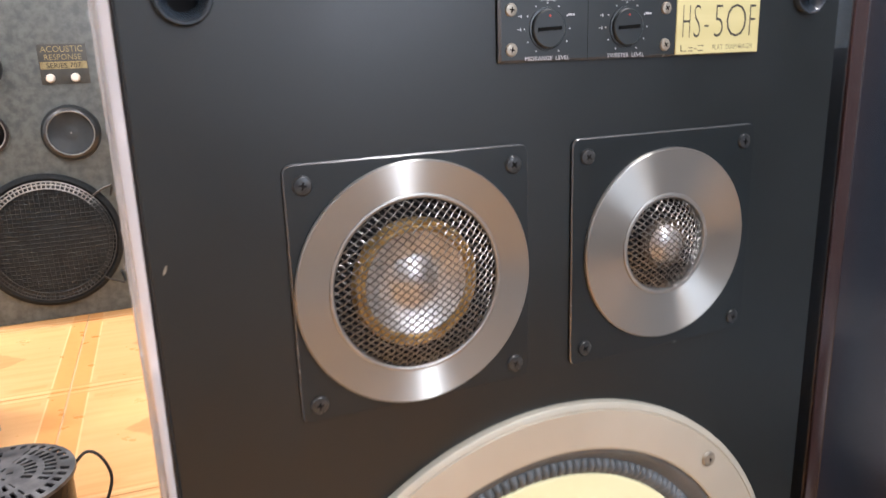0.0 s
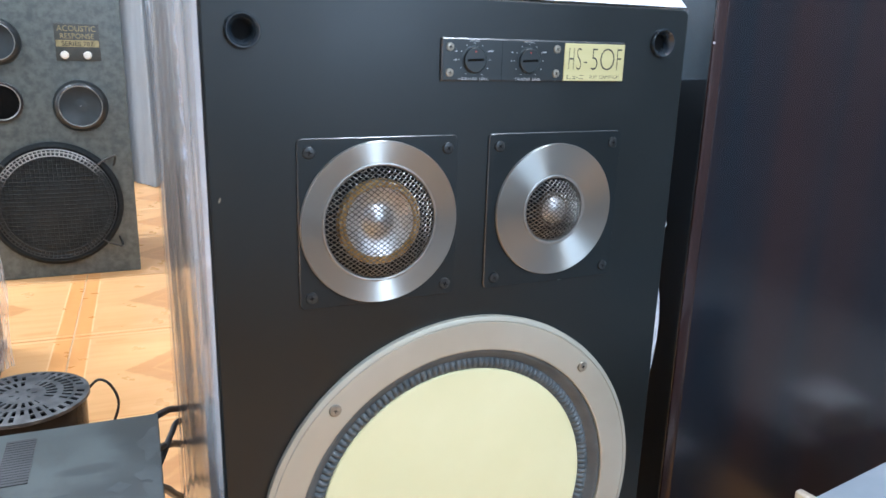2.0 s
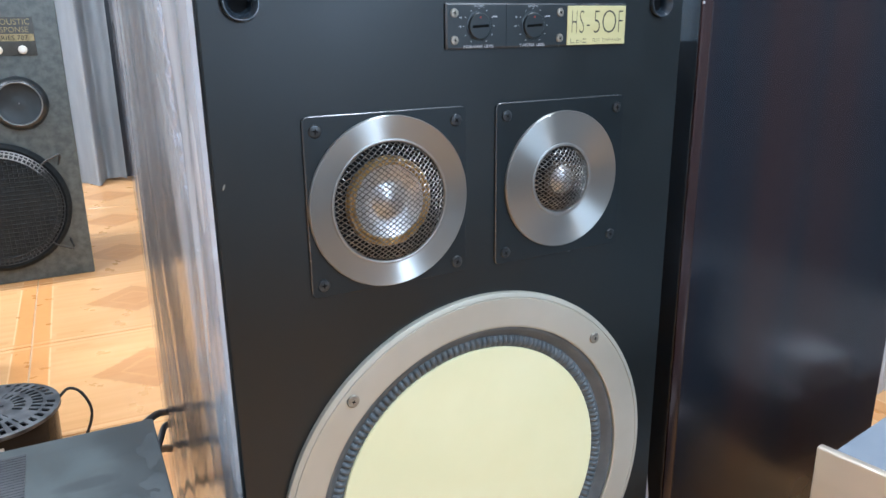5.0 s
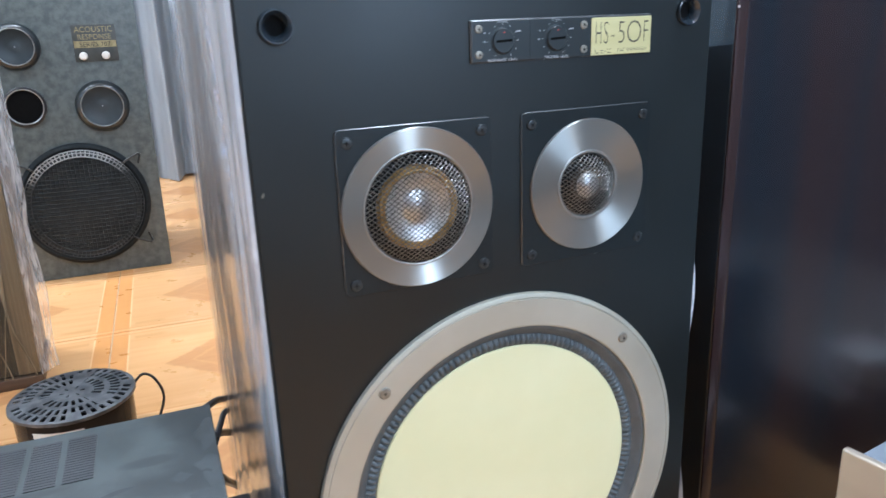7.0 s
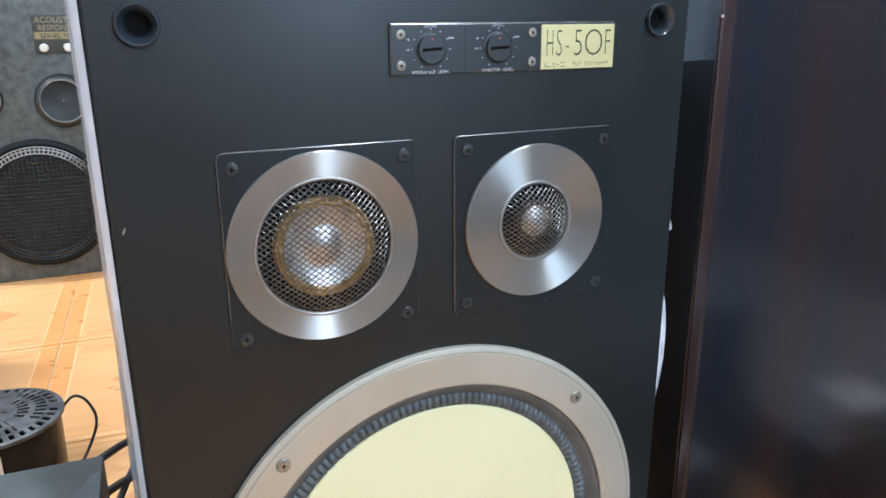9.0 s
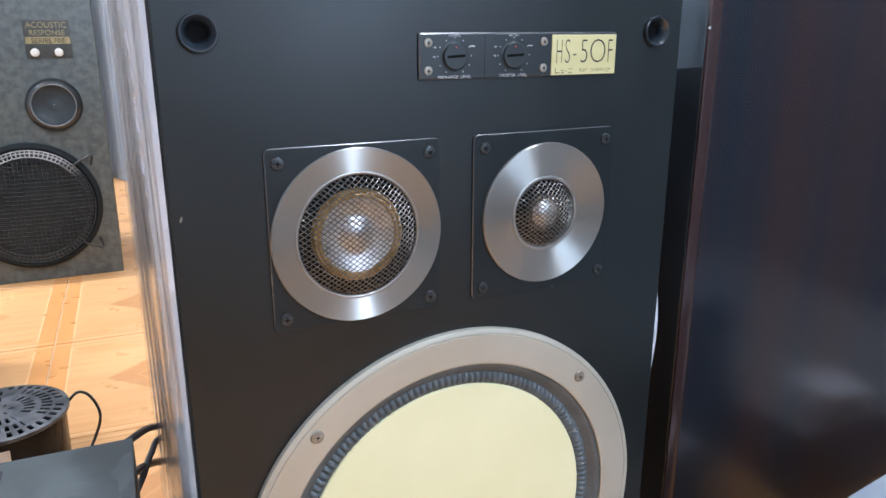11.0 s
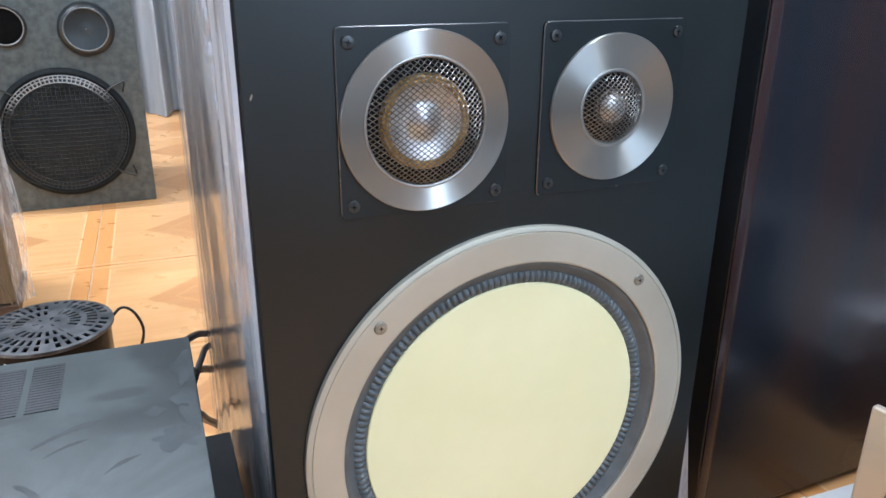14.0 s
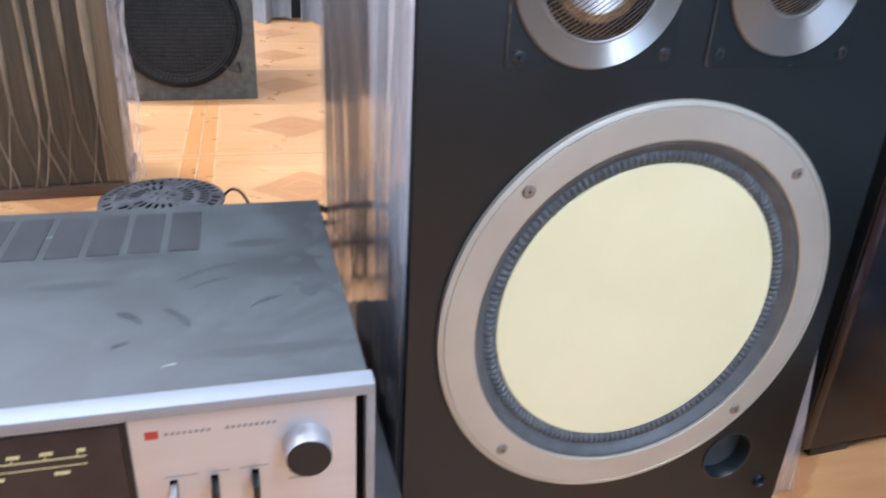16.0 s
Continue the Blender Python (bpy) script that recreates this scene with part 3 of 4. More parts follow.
    part("baffle", rounded_plate(bmesh.new(), -W, W, 0.003, TOP - 0.001, 0.0, 0.0158, 0.006, 0.0010, holes=((0, 0.2375, 0.1345), (-0.070, 0.475, 0.0405), (0.0685, 0.475, 0.0255), (-0.157, 0.5985, 0.0078), (0.157, 0.5985, 0.0078), (0.114, 0.077, 0.0232))), BAFFLE, s, "satin black front board")

    # midrange
    cx, cz = -0.070, 0.475
    p = part("midrange_driver", rounded_plate(bmesh.new(), cx - 0.0568, cx + 0.0568, cz - 0.0568, cz + 0.0585, -0.0018, -0.0001, 0.004, 0.0006, holes=((cx, cz, 0.0405),), bare=True), PLATE, s, "black square plate of the midrange unit", edge=EDGE_GLINT)
    bm = revolve(bmesh.new(), [(0.0562, -0.0012), (0.0562, -0.0036), (0.0556, -0.0042), (0.0412, -0.0024)], 128, (0, 0, 0))
    o = part("ring", bm, RING, p, "turned aluminium ring"); o.location = (cx, 0, cz)
    bm = revolve(bmesh.new(), [(0.0414, -0.0020), (0.0412, -0.0029), (0.0405, -0.0032), (0.0397, -0.0030), (0.0391, -0.0022), (0.0388, 0.002)], 96)
    o = part("inner_lip", bm, LIP, p, "pale satin lip"); o.location = (cx, 0, cz)
    bm = revolve(bmesh.new(), [(0.0390, -0.0015), (0.0388, 0.0036), (0.0290, 0.0038)], 64)
    o = part("cup", bm, CAVITY, p); o.location = (cx, 0.0, cz)
    bm = revolve(bmesh.new(), [(0.0300, 0.0030), (0.0296, -0.0008), (0.0288, -0.0019), (0.0278, -0.0019), (0.0270, -0.0010), (0.0262, -0.0018), (0.0252, -0.0018), (0.0244, -0.0008), (0.0238, 0.0002)], 72)
    o = part("surround", bm, GOLD, p, "amber woven surround"); o.location = (cx, 0, cz)
    bm = revolve(bmesh.new(), [(0.0242, -0.0006), (0.0225, 0.0006), (0.0205, 0.0018), (0.0180, 0.0029), (0.0150, 0.0037), (0.0120, 0.0040), (0.0105, 0.0037), (0.0090, 0.0026), (0.0072, 0.0014), (0.0052, 0.0005), (0.0030, 0.0000), (0.0, -0.0002)], 96)
    o = part("diaphragm", bm, SILVER_DOME, p, "silver diaphragm with a raised middle"); o.location = (cx, 0, cz)
    o = driver_mesh(p, 0, 0, 0.0388, 0.00275, 0.0085); o.location = (cx, -0.0022, cz)
    four_screws(p, cx, cz + 0.0005, 0.049, 0.0042, -0.0016, SCREW)

    # tweeter
    cx, cz = 0.0685, 0.475
    p = part("tweeter", rounded_plate(bmesh.new(), cx - 0.0575, cx + 0.0565, cz - 0.0568, cz + 0.0585, -0.0018, -0.0001, 0.004, 0.0006, holes=((cx, cz, 0.0258),), bare=True), PLATE, s, "black square plate of the tweeter", edge=EDGE_GLINT)
    bm = revolve(bmesh.new(), [(0.0502, -0.0012), (0.0502, -0.0036), (0.0496, -0.0042), (0.0268, -0.0023)], 128)
    o = part("ring", bm, RING, p, "turned aluminium ring"); o.location = (cx, 0, cz)
    bm = revolve(bmesh.new(), [(0.0270, -0.0019), (0.0268, -0.0028), (0.0260, -0.0031), (0.0248, -0.0029), (0.0240, -0.0019), (0.0237, 0.002)], 80)
    o = part("inner_lip", bm, LIP, p, "pale satin lip"); o.location = (cx, 0, cz)
    bm = revolve(bmesh.new(), [(0.0240, -0.0010), (0.0238, 0.0026), (0.0125, 0.0028)], 64)
    o = part("cup", bm, CAVITY, p); o.location = (cx, 0.0, cz)
    bm = revolve(bmesh.new(), [(0.0135, -0.0012), (0.0118, -0.0022), (0.0102, -0.0018)], 48)
    o = part("surround", bm, BROWN_CLOTH, p, "dark brown cloth surround"); o.location = (cx, 0, cz)
    bm = revolve(bmesh.new(), [(0.0104, -0.0016), (0.0095, -0.0034), (0.0075, -0.0052), (0.004, -0.0064), (0.0, -0.0067)], 48)
    o = part("dome", bm, SILVER_DOME, p, "silver dome"); o.location = (cx, 0, cz)
    o = driver_mesh(p, 0, 0, 0.0238, 0.00255, 0.0075); o.location = (cx, -0.0016, cz)
    four_screws(p, cx, cz + 0.0005, 0.049, 0.0040, -0.0016, SCREW, (0.7, 0.1, 0.4, 1.0))

    # woofer
    wz = 0.2375
    bm = revolve(bmesh.new(), [(0.1602, 0.001), (0.1602, -0.0034), (0.1599, -0.0040), (0.1590, -0.0043), (0.1567, -0.0047), (0.1563, -0.0041), (0.1559, -0.0041), (0.1555, -0.0048), (0.1350, -0.0046), (0.1338, -0.0045), (0.1332, -0.0040), (0.1330, 0.0010), (0.1328, 0.004)], 192)
    p = part("woofer", bm, FRAME, s, "grey cast frame of the woofer"); p.location = (0, 0, wz)
    N = 156

    def gather(k, a):
        ridge = abs(math.cos(0.5 * N * a)) ** 0.8
        return -0.0022 * (ridge - 0.55) * (0, 0, 0, 0, 0, 0.1, 0.8, 1.0, 0.95, 0.8, 0.3, 0)[k]
    bm = revolve(bmesh.new(), [(0.1329, -0.0022), (0.1318, -0.0024), (0.1300, -0.0016), (0.1275, 0.0006), (0.1252, 0.0026), (0.1240, 0.0034), (0.1229, 0.0028), (0.1208, 0.0018), (0.1184, 0.0020), (0.1163, 0.0032), (0.1148, 0.0046), (0.1138, 0.0052)], N * 8, wave=gather)
    part("surround", bm, SURROUND, p, "dark grey gathered cloth surround")
    bm = revolve(bmesh.new(), [(0.1146, 0.0070), (0.1146, 0.0042), (0.1142, 0.0036), (0.1136, 0.0034), (0.1128, 0.0034), (0.10, 0.0034), (0.05, 0.0034), (0.0, 0.0034)], 192)
    part("flat_cone", bm, CONE, p, "cream flat diaphragm")
    for k, (sx, sz) in enumerate(((-1, 1), (1, 1), (1, -1), (-1, -1))):
        bm = screw_head(bmesh.new(), 0, 0, 0, 0.0046, 0.0016)
        o = part("screw", bm, SCREW_GREY, p, "worn grey screw"); o.location = (sx * 0.1045, -0.0048, sz * 0.1045)
        bm = cross_slot(bmesh.new(), 0, -0.0016, 0, 0.0025, 0.3 + k)
        q = part("recess", bm, SLOT, p, smooth=0); q.location = o.location

    # grille sockets and port
    for x, z in ((-0.157, 0.5985), (0.157, 0.5985), (0.157, 0.040), (-0.157, 0.040)):
        bm = revolve(bmesh.new(), [(0.0108, 0.0005), (0.0108, -0.0022), (0.0102, -0.0034), (0.0095, -0.0034), (0.0090, -0.0029), (0.0070, 0.0004), (0.0056, 0.0034), (0.0054, 0.006)], 40)
        o = part("grille_socket", bm, SOCKET, s, "glossy black grille socket"); o.location = (x, 0, z)
        o.scale = (1, 1, 1) if z > 0.3 else (0.55, 1, 0.55)
        part("hole", revolve(bmesh.new(), [(0.0057, 0.0052), (0.0040, 0.0056), (0.0, 0.0058)], 32), SLOT, o, "dark hole")
    bm = revolve(bmesh.new(), [(0.0250, 0.0002), (0.0248, -0.0010), (0.0238, -0.0012), (0.0230, -0.0002), (0.0228, 0.0148)], 48)
    o = part("port", bm, PANEL, s, "dark round port"); o.location = (0.114, 0, 0.077)
    part("port_bottom", revolve(bmesh.new(), [(0.0229, 0.0140), (0.012, 0.0146), (0.0, 0.0148)], 48), BACK_CONE, o, "dark grey bottom of the port")
    bm = revolve(bmesh.new(), [(0.0012, 0), (0.0010, -0.0003), (0, -0.0004)], 10)
    o = part("paint_chip", bm, SCREW_GREY, s, "pale chip in the paint"); o.location = (-0.1752, 0, 0.4965); o.scale = (0.5, 1, 1.7)
    o.rotation_euler = (0, radians(20), 0)

    # control panel
    p = part("control_panel", rounded_plate(bmesh.new(), -0.0279, 0.1218, 0.5696, 0.5981, -0.0026, -0.0001, 0.0012, 0.0011, bare=True), PANEL, s, "black level control panel", edge=EDGE_GLINT)
    face = -0.0026
    for kx in (-0.0036, 0.0392):
        bm = revolve(bmesh.new(), [(0.0094, face + 0.0001), (0.0093, face - 0.0005), (0.0085, face - 0.0006), (0.0083, face - 0.0018), (0.0078, face - 0.0023), (0.0075, face - 0.0023), (0.0, face - 0.0023)], 40)
        k = part("knob", bm, PANEL, p, "black slotted level knob", smooth=25); k.location = (kx, 0, 0.5838)
        bm = boxed(-0.0060, 0.0060, -0.0003, 0.0006, -0.0008, 0.0008)
        q = part("slot", bm, SLOT, p, smooth=0); q.location = (kx, face - 0.0025, 0.5838); q.rotation_euler = (0, radians(-3), 0)
        bm = revolve(bmesh.new(), [(0.0006, 0), (0.0004, -0.0003), (0, -0.0003)], 10)
        q = part("red_dot", bm, RED, p); q.location = (kx, face - 0.0023, 0.5893)
        bm = bmesh.new()
        for k in range(11):
            a = radians(90 + (k - 5) * 30)
            x, z = kx + 0.0117 * math.cos(a), 0.5838 + 0.0110 * math.sin(a)
            bars(bm, [(x - 0.0003, x + 0.0003, z - 0.0003, z + 0.0003, face)])
        bars(bm, [(kx - 0.0153, kx - 0.0143, 0.5835, 0.5838, face), (kx - 0.0140, kx - 0.0135, 0.5830, 0.5843, face), (kx - 0.0148, kx - 0.0139, 0.5891, 0.5894, face), (kx - 0.0136, kx - 0.0131, 0.5886, 0.5899, face), (kx + 0.0108, kx + 0.0117, 0.5893, 0.5902, face), (kx + 0.0120, kx + 0.0129, 0.5893, 0.5902, face), (kx + 0.0132, kx + 0.0141, 0.5893, 0.5902, face)])
        part("scale_marks", bm, PRINT, p, "white dots and marks round the knob", smooth=0)
    for word, x, z, size, wide in (("MIDRANGE  LEVEL", -0.0036, 0.5702, 0.0027, 1.05), ("TWEETER  LEVEL", 0.0392, 0.5702, 0.0027, 1.05), ("NATURAL", -0.0036, 0.5956, 0.0019, 0.95), ("NATURAL", 0.0392, 0.5956, 0.0019, 0.95)):
        tagged(lettering("control_name", [(word, x, z, size, wide, face, 0.0)], PRINT, p, "white printed control name"), kind="stuff")
    for x, z in ((-0.0220, 0.5920), (-0.0220, 0.5752), (0.0619, 0.5920), (0.0619, 0.5752)):
        bm = screw_head(bmesh.new(), 0, 0, 0, 0.0029, 0.0011)
        o = part("screw", bm, SCREW_GREY, p); o.location = (x, face, z)
        bm = cross_slot(bmesh.new(), 0, -0.0011, 0, 0.0022, 0.4 + 9 * x)
        q = part("recess", bm, SLOT, p, smooth=0); q.location = o.location
    part("panel_seam", bars(bmesh.new(), [(0.0177, 0.0179, 0.5702, 0.5975, face + 0.00015)]), SLOT, p, smooth=0)
    part("nameplate", rounded_plate(bmesh.new(), 0.0682, 0.1208, 0.5702, 0.5964, -0.0032, 0.0, 0.0004, 0.0003), YELLOW, p, "pale gold nameplate")
    ny = -0.0032
    lettering("model_lettering", [("H", 0.0742, 0.5778, 0.0232, 0.36, ny, -0.020), ("S", 0.0807, 0.5778, 0.0232, 0.50, ny, -0.020), ("-", 0.0866, 0.5795, 0.0175, 0.75, ny, -0.020), ("5", 0.0944, 0.5778, 0.0232, 0.68, ny, -0.020), ("O", 0.1056, 0.5776, 0.0238, 0.78, ny, -0.020), ("F", 0.1158, 0.5778, 0.0232, 0.52, ny, -0.020), ("FLAT  DIAPHRAGM", 0.1040, 0.5719, 0.0036, 0.86, ny, -0.01)], INK, p, "thin dark model lettering")
    bm = bars(bmesh.new(), [(0.0712, 0.0716, 0.5716, 0.5744, ny), (0.0716, 0.0748, 0.5716, 0.5720, ny), (0.0760, 0.0785, 0.5716, 0.5720, ny), (0.0760, 0.0785, 0.5731, 0.5735, ny), (0.0795, 0.0808, 0.5725, 0.5729, ny), (0.0818, 0.0852, 0.5716, 0.5720, ny), (0.0818, 0.0852, 0.5739, 0.5743, ny)])
    part("maker_mark", bm, INK, p, smooth=0)

    # wrapping film on the sides
    def left(u, v):
        z = 0.002 + 0.6245 * v
        y = -0.0015 + 0.31 * u
        fold = 0.0028 * math.sin(21 * u * u + 2.0 * math.sin(5 * v)) + 0.0022 * noise.noise((y * 45, 0.3, z * 4))
        puff = 0.003 * math.exp(-((u - 0.055) / 0.05) ** 2) * (0.7 + 0.3 * math.sin(7 * v + 1))
        return (-0.1850 - 0.0015 * min(1, u * 12) - puff - 0.6 * fold * min(1, 12 * u), y, z)
    part("side_film", sheet(bmesh.new(), 90, 60, left), FILM_SIDE, s, "clear wrapping film with vertical folds")

    def hem(u, v):
        z = 0.004 + 0.6225 * v
        start = 0.0015
        y = start + (0.075 + 0.045 * v + 0.05 * v ** 6) * (0.35 * u + 0.65 * u * u) * (1 + 0.12 * noise.noise((1.7, 0, z * 11)))
        puff = 0.0078 * min(1.0, 0.6 + 0.5 * v) * (0.88 + 0.28 * noise.noise((0, 2.2, z * 6)))
        ridge = 0.0026 * math.exp(-((u - 0.55 - 0.10 * math.sin(6 * v)) / 0.08) ** 2)
        out = puff * (1 - math.exp(-9 * u)) * (1 - 0.70 * u) + ridge
        return (-0.1822 - out - 0.0012 * noise.noise((3.3, y * 40, z * 9)) * min(1, 8 * u), y, z)
    part("film_hem", sheet(bmesh.new(), 30, 100, hem), FILM_HEM, s, "milky doubled edge of the wrapping film")

    def rolled(u, v):
        z = 0.004 + 0.62 * v
        a = 1.5 * math.pi * u
        r = 0.0022 + 0.0008 * noise.noise((4.4, 0, z * 8))
        return (-0.1875 - r * math.cos(a), 0.3085 + r * math.sin(a) + 0.002 * noise.noise((9.1, 0, z * 5)), z)
    part("film_edge", sheet(bmesh.new(), 8, 50, rolled), FILM_SIDE, s, "rolled pale back edge of the film")

    # crumpled seam where the film was gathered
    for z0, z1, y0, y1, wide, seed in ((0.612, 0.556, 0.070, 0.064, 0.005, 1.0), (0.566, 0.512, 0.060, 0.066, 0.009, 2.6), (0.522, 0.478, 0.058, 0.040, 0.012, 4.1), (0.484, 0.452, 0.046, 0.030, 0.006, 5.3)):
        def seam(u, v):
            z = z0 + (z1 - z0) * v
            w = wide * (0.25 + math.sin(math.pi * v) * (0.75 + 0.5 * noise.noise((seed, 0, z * 60))))
            y = y0 + (y1 - y0) * v + 0.005 * noise.noise((0, seed, z * 55)) + w * (u - 0.5)
            return (-0.1862 - 0.0018 * math.sin(math.pi * u) - 0.0022 * noise.noise((u * 5 + seed, 1.5, z * 120)), y, z)
        part("film_seam", sheet(bmesh.new(), 10, 34, seam), FILM_SEAM, s, "crumpled white seam of the film")

    def right(u, v):
        z = 0.002 + 0.6225 * v
        wide = 0.0014 + 0.034 * max(0, 1 - z / 0.23) ** 1.1
        return (0.1832 + wide * u, 0.004 + 0.010 * math.sin(u * 2.4) + 0.0015 * noise.noise((u * 4, 1, z * 20)), z)
    part("side_film", sheet(bmesh.new(), 10, 120, right), FILM, s, "loose wrapping film at the edge")

    def bulge(u, v):
        z = 0.262 + 0.156 * v
        out = 0.0466 * max(0.0, 1 - ((z - 0.340) / 0.078) ** 2) ** 0.36
        a = math.pi * u
        return (0.1845 + out * math.sin(a), 0.060 - 0.030 * math.cos(a), z)
    part("film_bulge", sheet(bmesh.new(), 14, 40, bulge), FILM_TOP, s, "film bulging off the side")

    def tuck(u, v):
        z = 0.440 + 0.036 * v
        out = 0.0432 * (1 - v) ** 0.35
        return (0.1845 + out * math.sin(math.pi * u), 0.056 - 0.022 * math.cos(math.pi * u), z)
    part("film_tuck", sheet(bmesh.new(), 10, 12, tuck), FILM_TOP, s, "small tuck in the film")

    def bridge(u, v):
        return (0.1845 + 0.0758 * u, 0.030 + 0.025 * u - 0.003 * math.sin(3 * u), 0.569 + 0.070 * v)
    part("film_bridge", sheet(bmesh.new(), 12, 8, bridge), FILM_BRIDGE, s, "taut film spanning the gap")

    def top(u, v):
        x, y = -0.1835 + 0.367 * u, 0.0015 + 0.320 * v
        near = min(0.1835 - abs(x), 2.2 * (y - 0.0015), 1.2 * (0.3215 - y))
        rise = 0.030 * (1 - math.exp(-near / 0.030))
        return (x, y, 0.6252 + rise + (0.004 * noise.noise((u * 9, v * 5, 0)) + 0.002 * noise.noise((x * 90, y * 90, 3))) * min(1, near / 0.02))
    part("top_film", sheet(bmesh.new(), 90, 70, top), FILM_TOP, s, "pale crumpled film lying loose over the top")
    return s


main_speaker()


# ---- the dark cabinet beside it ----
def rosewood_cabinet():
    c = thing("cabinet", pose(0.2568, 0.050, 0.0), "glossy dark rosewood cabinet on low feet on the tiled floor", "cabinet")
    W, D, B, T = 0.366, 0.34, 0.011, 0.72
    part("body", boxed(0.0, W, 0.0032, D, B, T, 0.0006, 1), LACQUER, c, "dark lacquered case")
    part("front_panel", boxed(0.0122, W, 0.0, 0.003, B, T, 0.0005, 1), ROSEWOOD, c, "glossy dark rosewood front")
    part("edge_band", boxed(0.0, 0.012, 0.0, 0.003, B, T, 0.0010, 2), ROSEWOOD_EDGE, c, "reddish brown edge band")
    for x in (0.014, W - 0.064):
        for y in (0.001, D - 0.06):
            part("foot", boxed(x, x + 0.05, y, y + 0.05, 0.0, B - 0.0002, 0.001), LACQUER, c)
    part("chip", boxed(-0.0002, 0.0012, -0.0004, 0.0008, 0.5995, 0.6015), PRINT, c, "tiny pale chip", smooth=0)


rosewood_cabinet()


# ---- the speaker behind ----
def back_speaker():
    s = thing("speaker", pose(-0.345, 1.565, 0, 0, 0, -2.0), "large black vinyl loudspeaker with a guarded woofer, by the curtain", "speaker")
    part("cabinet", boxed(-0.18, 0.18, 0.0, 0.33, 0.0, 0.74, 0.004), BACK_PAINT, s, "mottled black vinyl case")
    wz = 0.186
    p = part("woofer", revolve(bmesh.new(), [(0.152, 0.0), (0.152, -0.005), (0.149, -0.010), (0.142, -0.013), (0.136, -0.009), (0.132, -0.002), (0.130, 0.002)], 96), FOAM_RIM, s, "black foam woofer rim"); p.location = (0.0, 0, wz)
    part("cone", revolve(bmesh.new(), [(0.131, -0.001), (0.115, -0.004), (0.10, -0.001), (0.05, -0.0015), (0.0, -0.003)], 64), BACK_CONE, p, "black cone")
    bm = wire_mesh(bmesh.new(), (0, -0.010, 0), 0.122, 0.0098, 0.0014, 0.012, (0.0, math.pi / 2), 0.0, 0.008)
    tagged(part("guard", bm, GUARD, p, "black wire guard"), kind="stuff")
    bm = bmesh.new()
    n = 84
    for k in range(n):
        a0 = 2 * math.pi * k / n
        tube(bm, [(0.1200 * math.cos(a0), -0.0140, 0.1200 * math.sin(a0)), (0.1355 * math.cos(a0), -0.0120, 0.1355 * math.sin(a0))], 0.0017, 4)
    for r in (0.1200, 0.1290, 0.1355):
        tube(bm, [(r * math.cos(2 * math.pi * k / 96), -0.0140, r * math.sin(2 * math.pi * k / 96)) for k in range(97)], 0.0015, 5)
    tagged(part("guard_edge", bm, GUARD_EDGE, p, "guard edge, black and turning pale along its top"), kind="stuff")
    for x, z in ((1, 1), (-1, 1), (1, -1)):
        bm = tube(bmesh.new(), [(x * 0.098, -0.015, z * 0.094), (x * 0.112, -0.016, z * 0.104), (x * 0.139, -0.012, z * 0.116), (x * 0.142, -0.006, z * 0.112), (x * 0.136, -0.002, z * 0.090)], 0.0026, 6)
        part("guard_clip", bm, DRIVER_RIM, p, "bent metal clip of the guard")
    for name, x, z, R in (("midrange_driver", 0.076, 0.423, 0.061), ("upper_driver", -0.088, 0.569, 0.053)):
        prof = [(R, 0), (R, -0.003), (R * 0.985, -0.006), (R * 0.93, -0.012), (R * 0.86, -0.017), (R * 0.80, -0.0185), (R * 0.77, -0.017), (R * 0.75, -0.011)]
        d = part(name, revolve(bmesh.new(), prof, 64), DRIVER_RIM, s, "black driver rim"); d.location = (x, 0, z)
        part("bright_ring", revolve(bmesh.new(), [(R * 0.800, -0.0184), (R * 0.788, -0.0206), (R * 0.764, -0.0204), (R * 0.752, -0.0180)], 64), GUARD_WORN, d, "worn bright ring")
        part("cone", revolve(bmesh.new(), [(R * 0.765, -0.0115), (R * 0.6, -0.0100), (R * 0.3, -0.0062), (R * 0.2, -0.0070), (0, -0.0085)], 48), BACK_CONE, d)
        part("cap", revolve(bmesh.new(), [(0.0016, -0.0078), (0.0012, -0.0094), (0, -0.0096)], 12), GUARD_WORN, d)
    d = part("port", revolve(bmesh.new(), [(0.047, 0), (0.047, -0.004), (0.044, -0.006), (0.040, -0.005), (0.0385, -0.0005)], 64), RUBBER, s, "round reflex port"); d.location = (-0.092, 0, 0.432)
    part("bright_ring", revolve(bmesh.new(), [(0.0415, -0.0058), (0.0405, -0.0068), (0.039, -0.0055)], 64), GUARD_WORN, d)
    part("duct", revolve(bmesh.new(), [(0.0388, -0.0008), (0.02, -0.0006), (0, -0.0006)], 48), SLOT, d)
    p = part("label_plate", boxed(0.034, 0.130, -0.0015, 0.0, 0.528, 0.612, 0.0005), LABEL_PLATE, s, "dark label plate with faded gold print")
    for word, z, size, wide in (("ACOUSTIC", 0.5955, 0.0185, 0.92), ("RESPONSE", 0.5790, 0.0170, 0.94)):
        tagged(lettering("gold_lettering", [(word, 0.082, z, size, wide, -0.0016, 0.0)], GOLD_PRINT, p, "faded gold word"), kind="stuff")
    strip = part("gold_strip", bars(bmesh.new(), [(0.036, 0.128, 0.5600, 0.5755, -0.0016)]), GOLD_PRINT, p, "faded gold strip", smooth=0)
    tagged(lettering("strip_lettering", [("SERIES 707", 0.082, 0.5622, 0.0150, 1.0, -0.0021, 0.0)], INK, strip, "dark words on the strip"), kind="stuff")
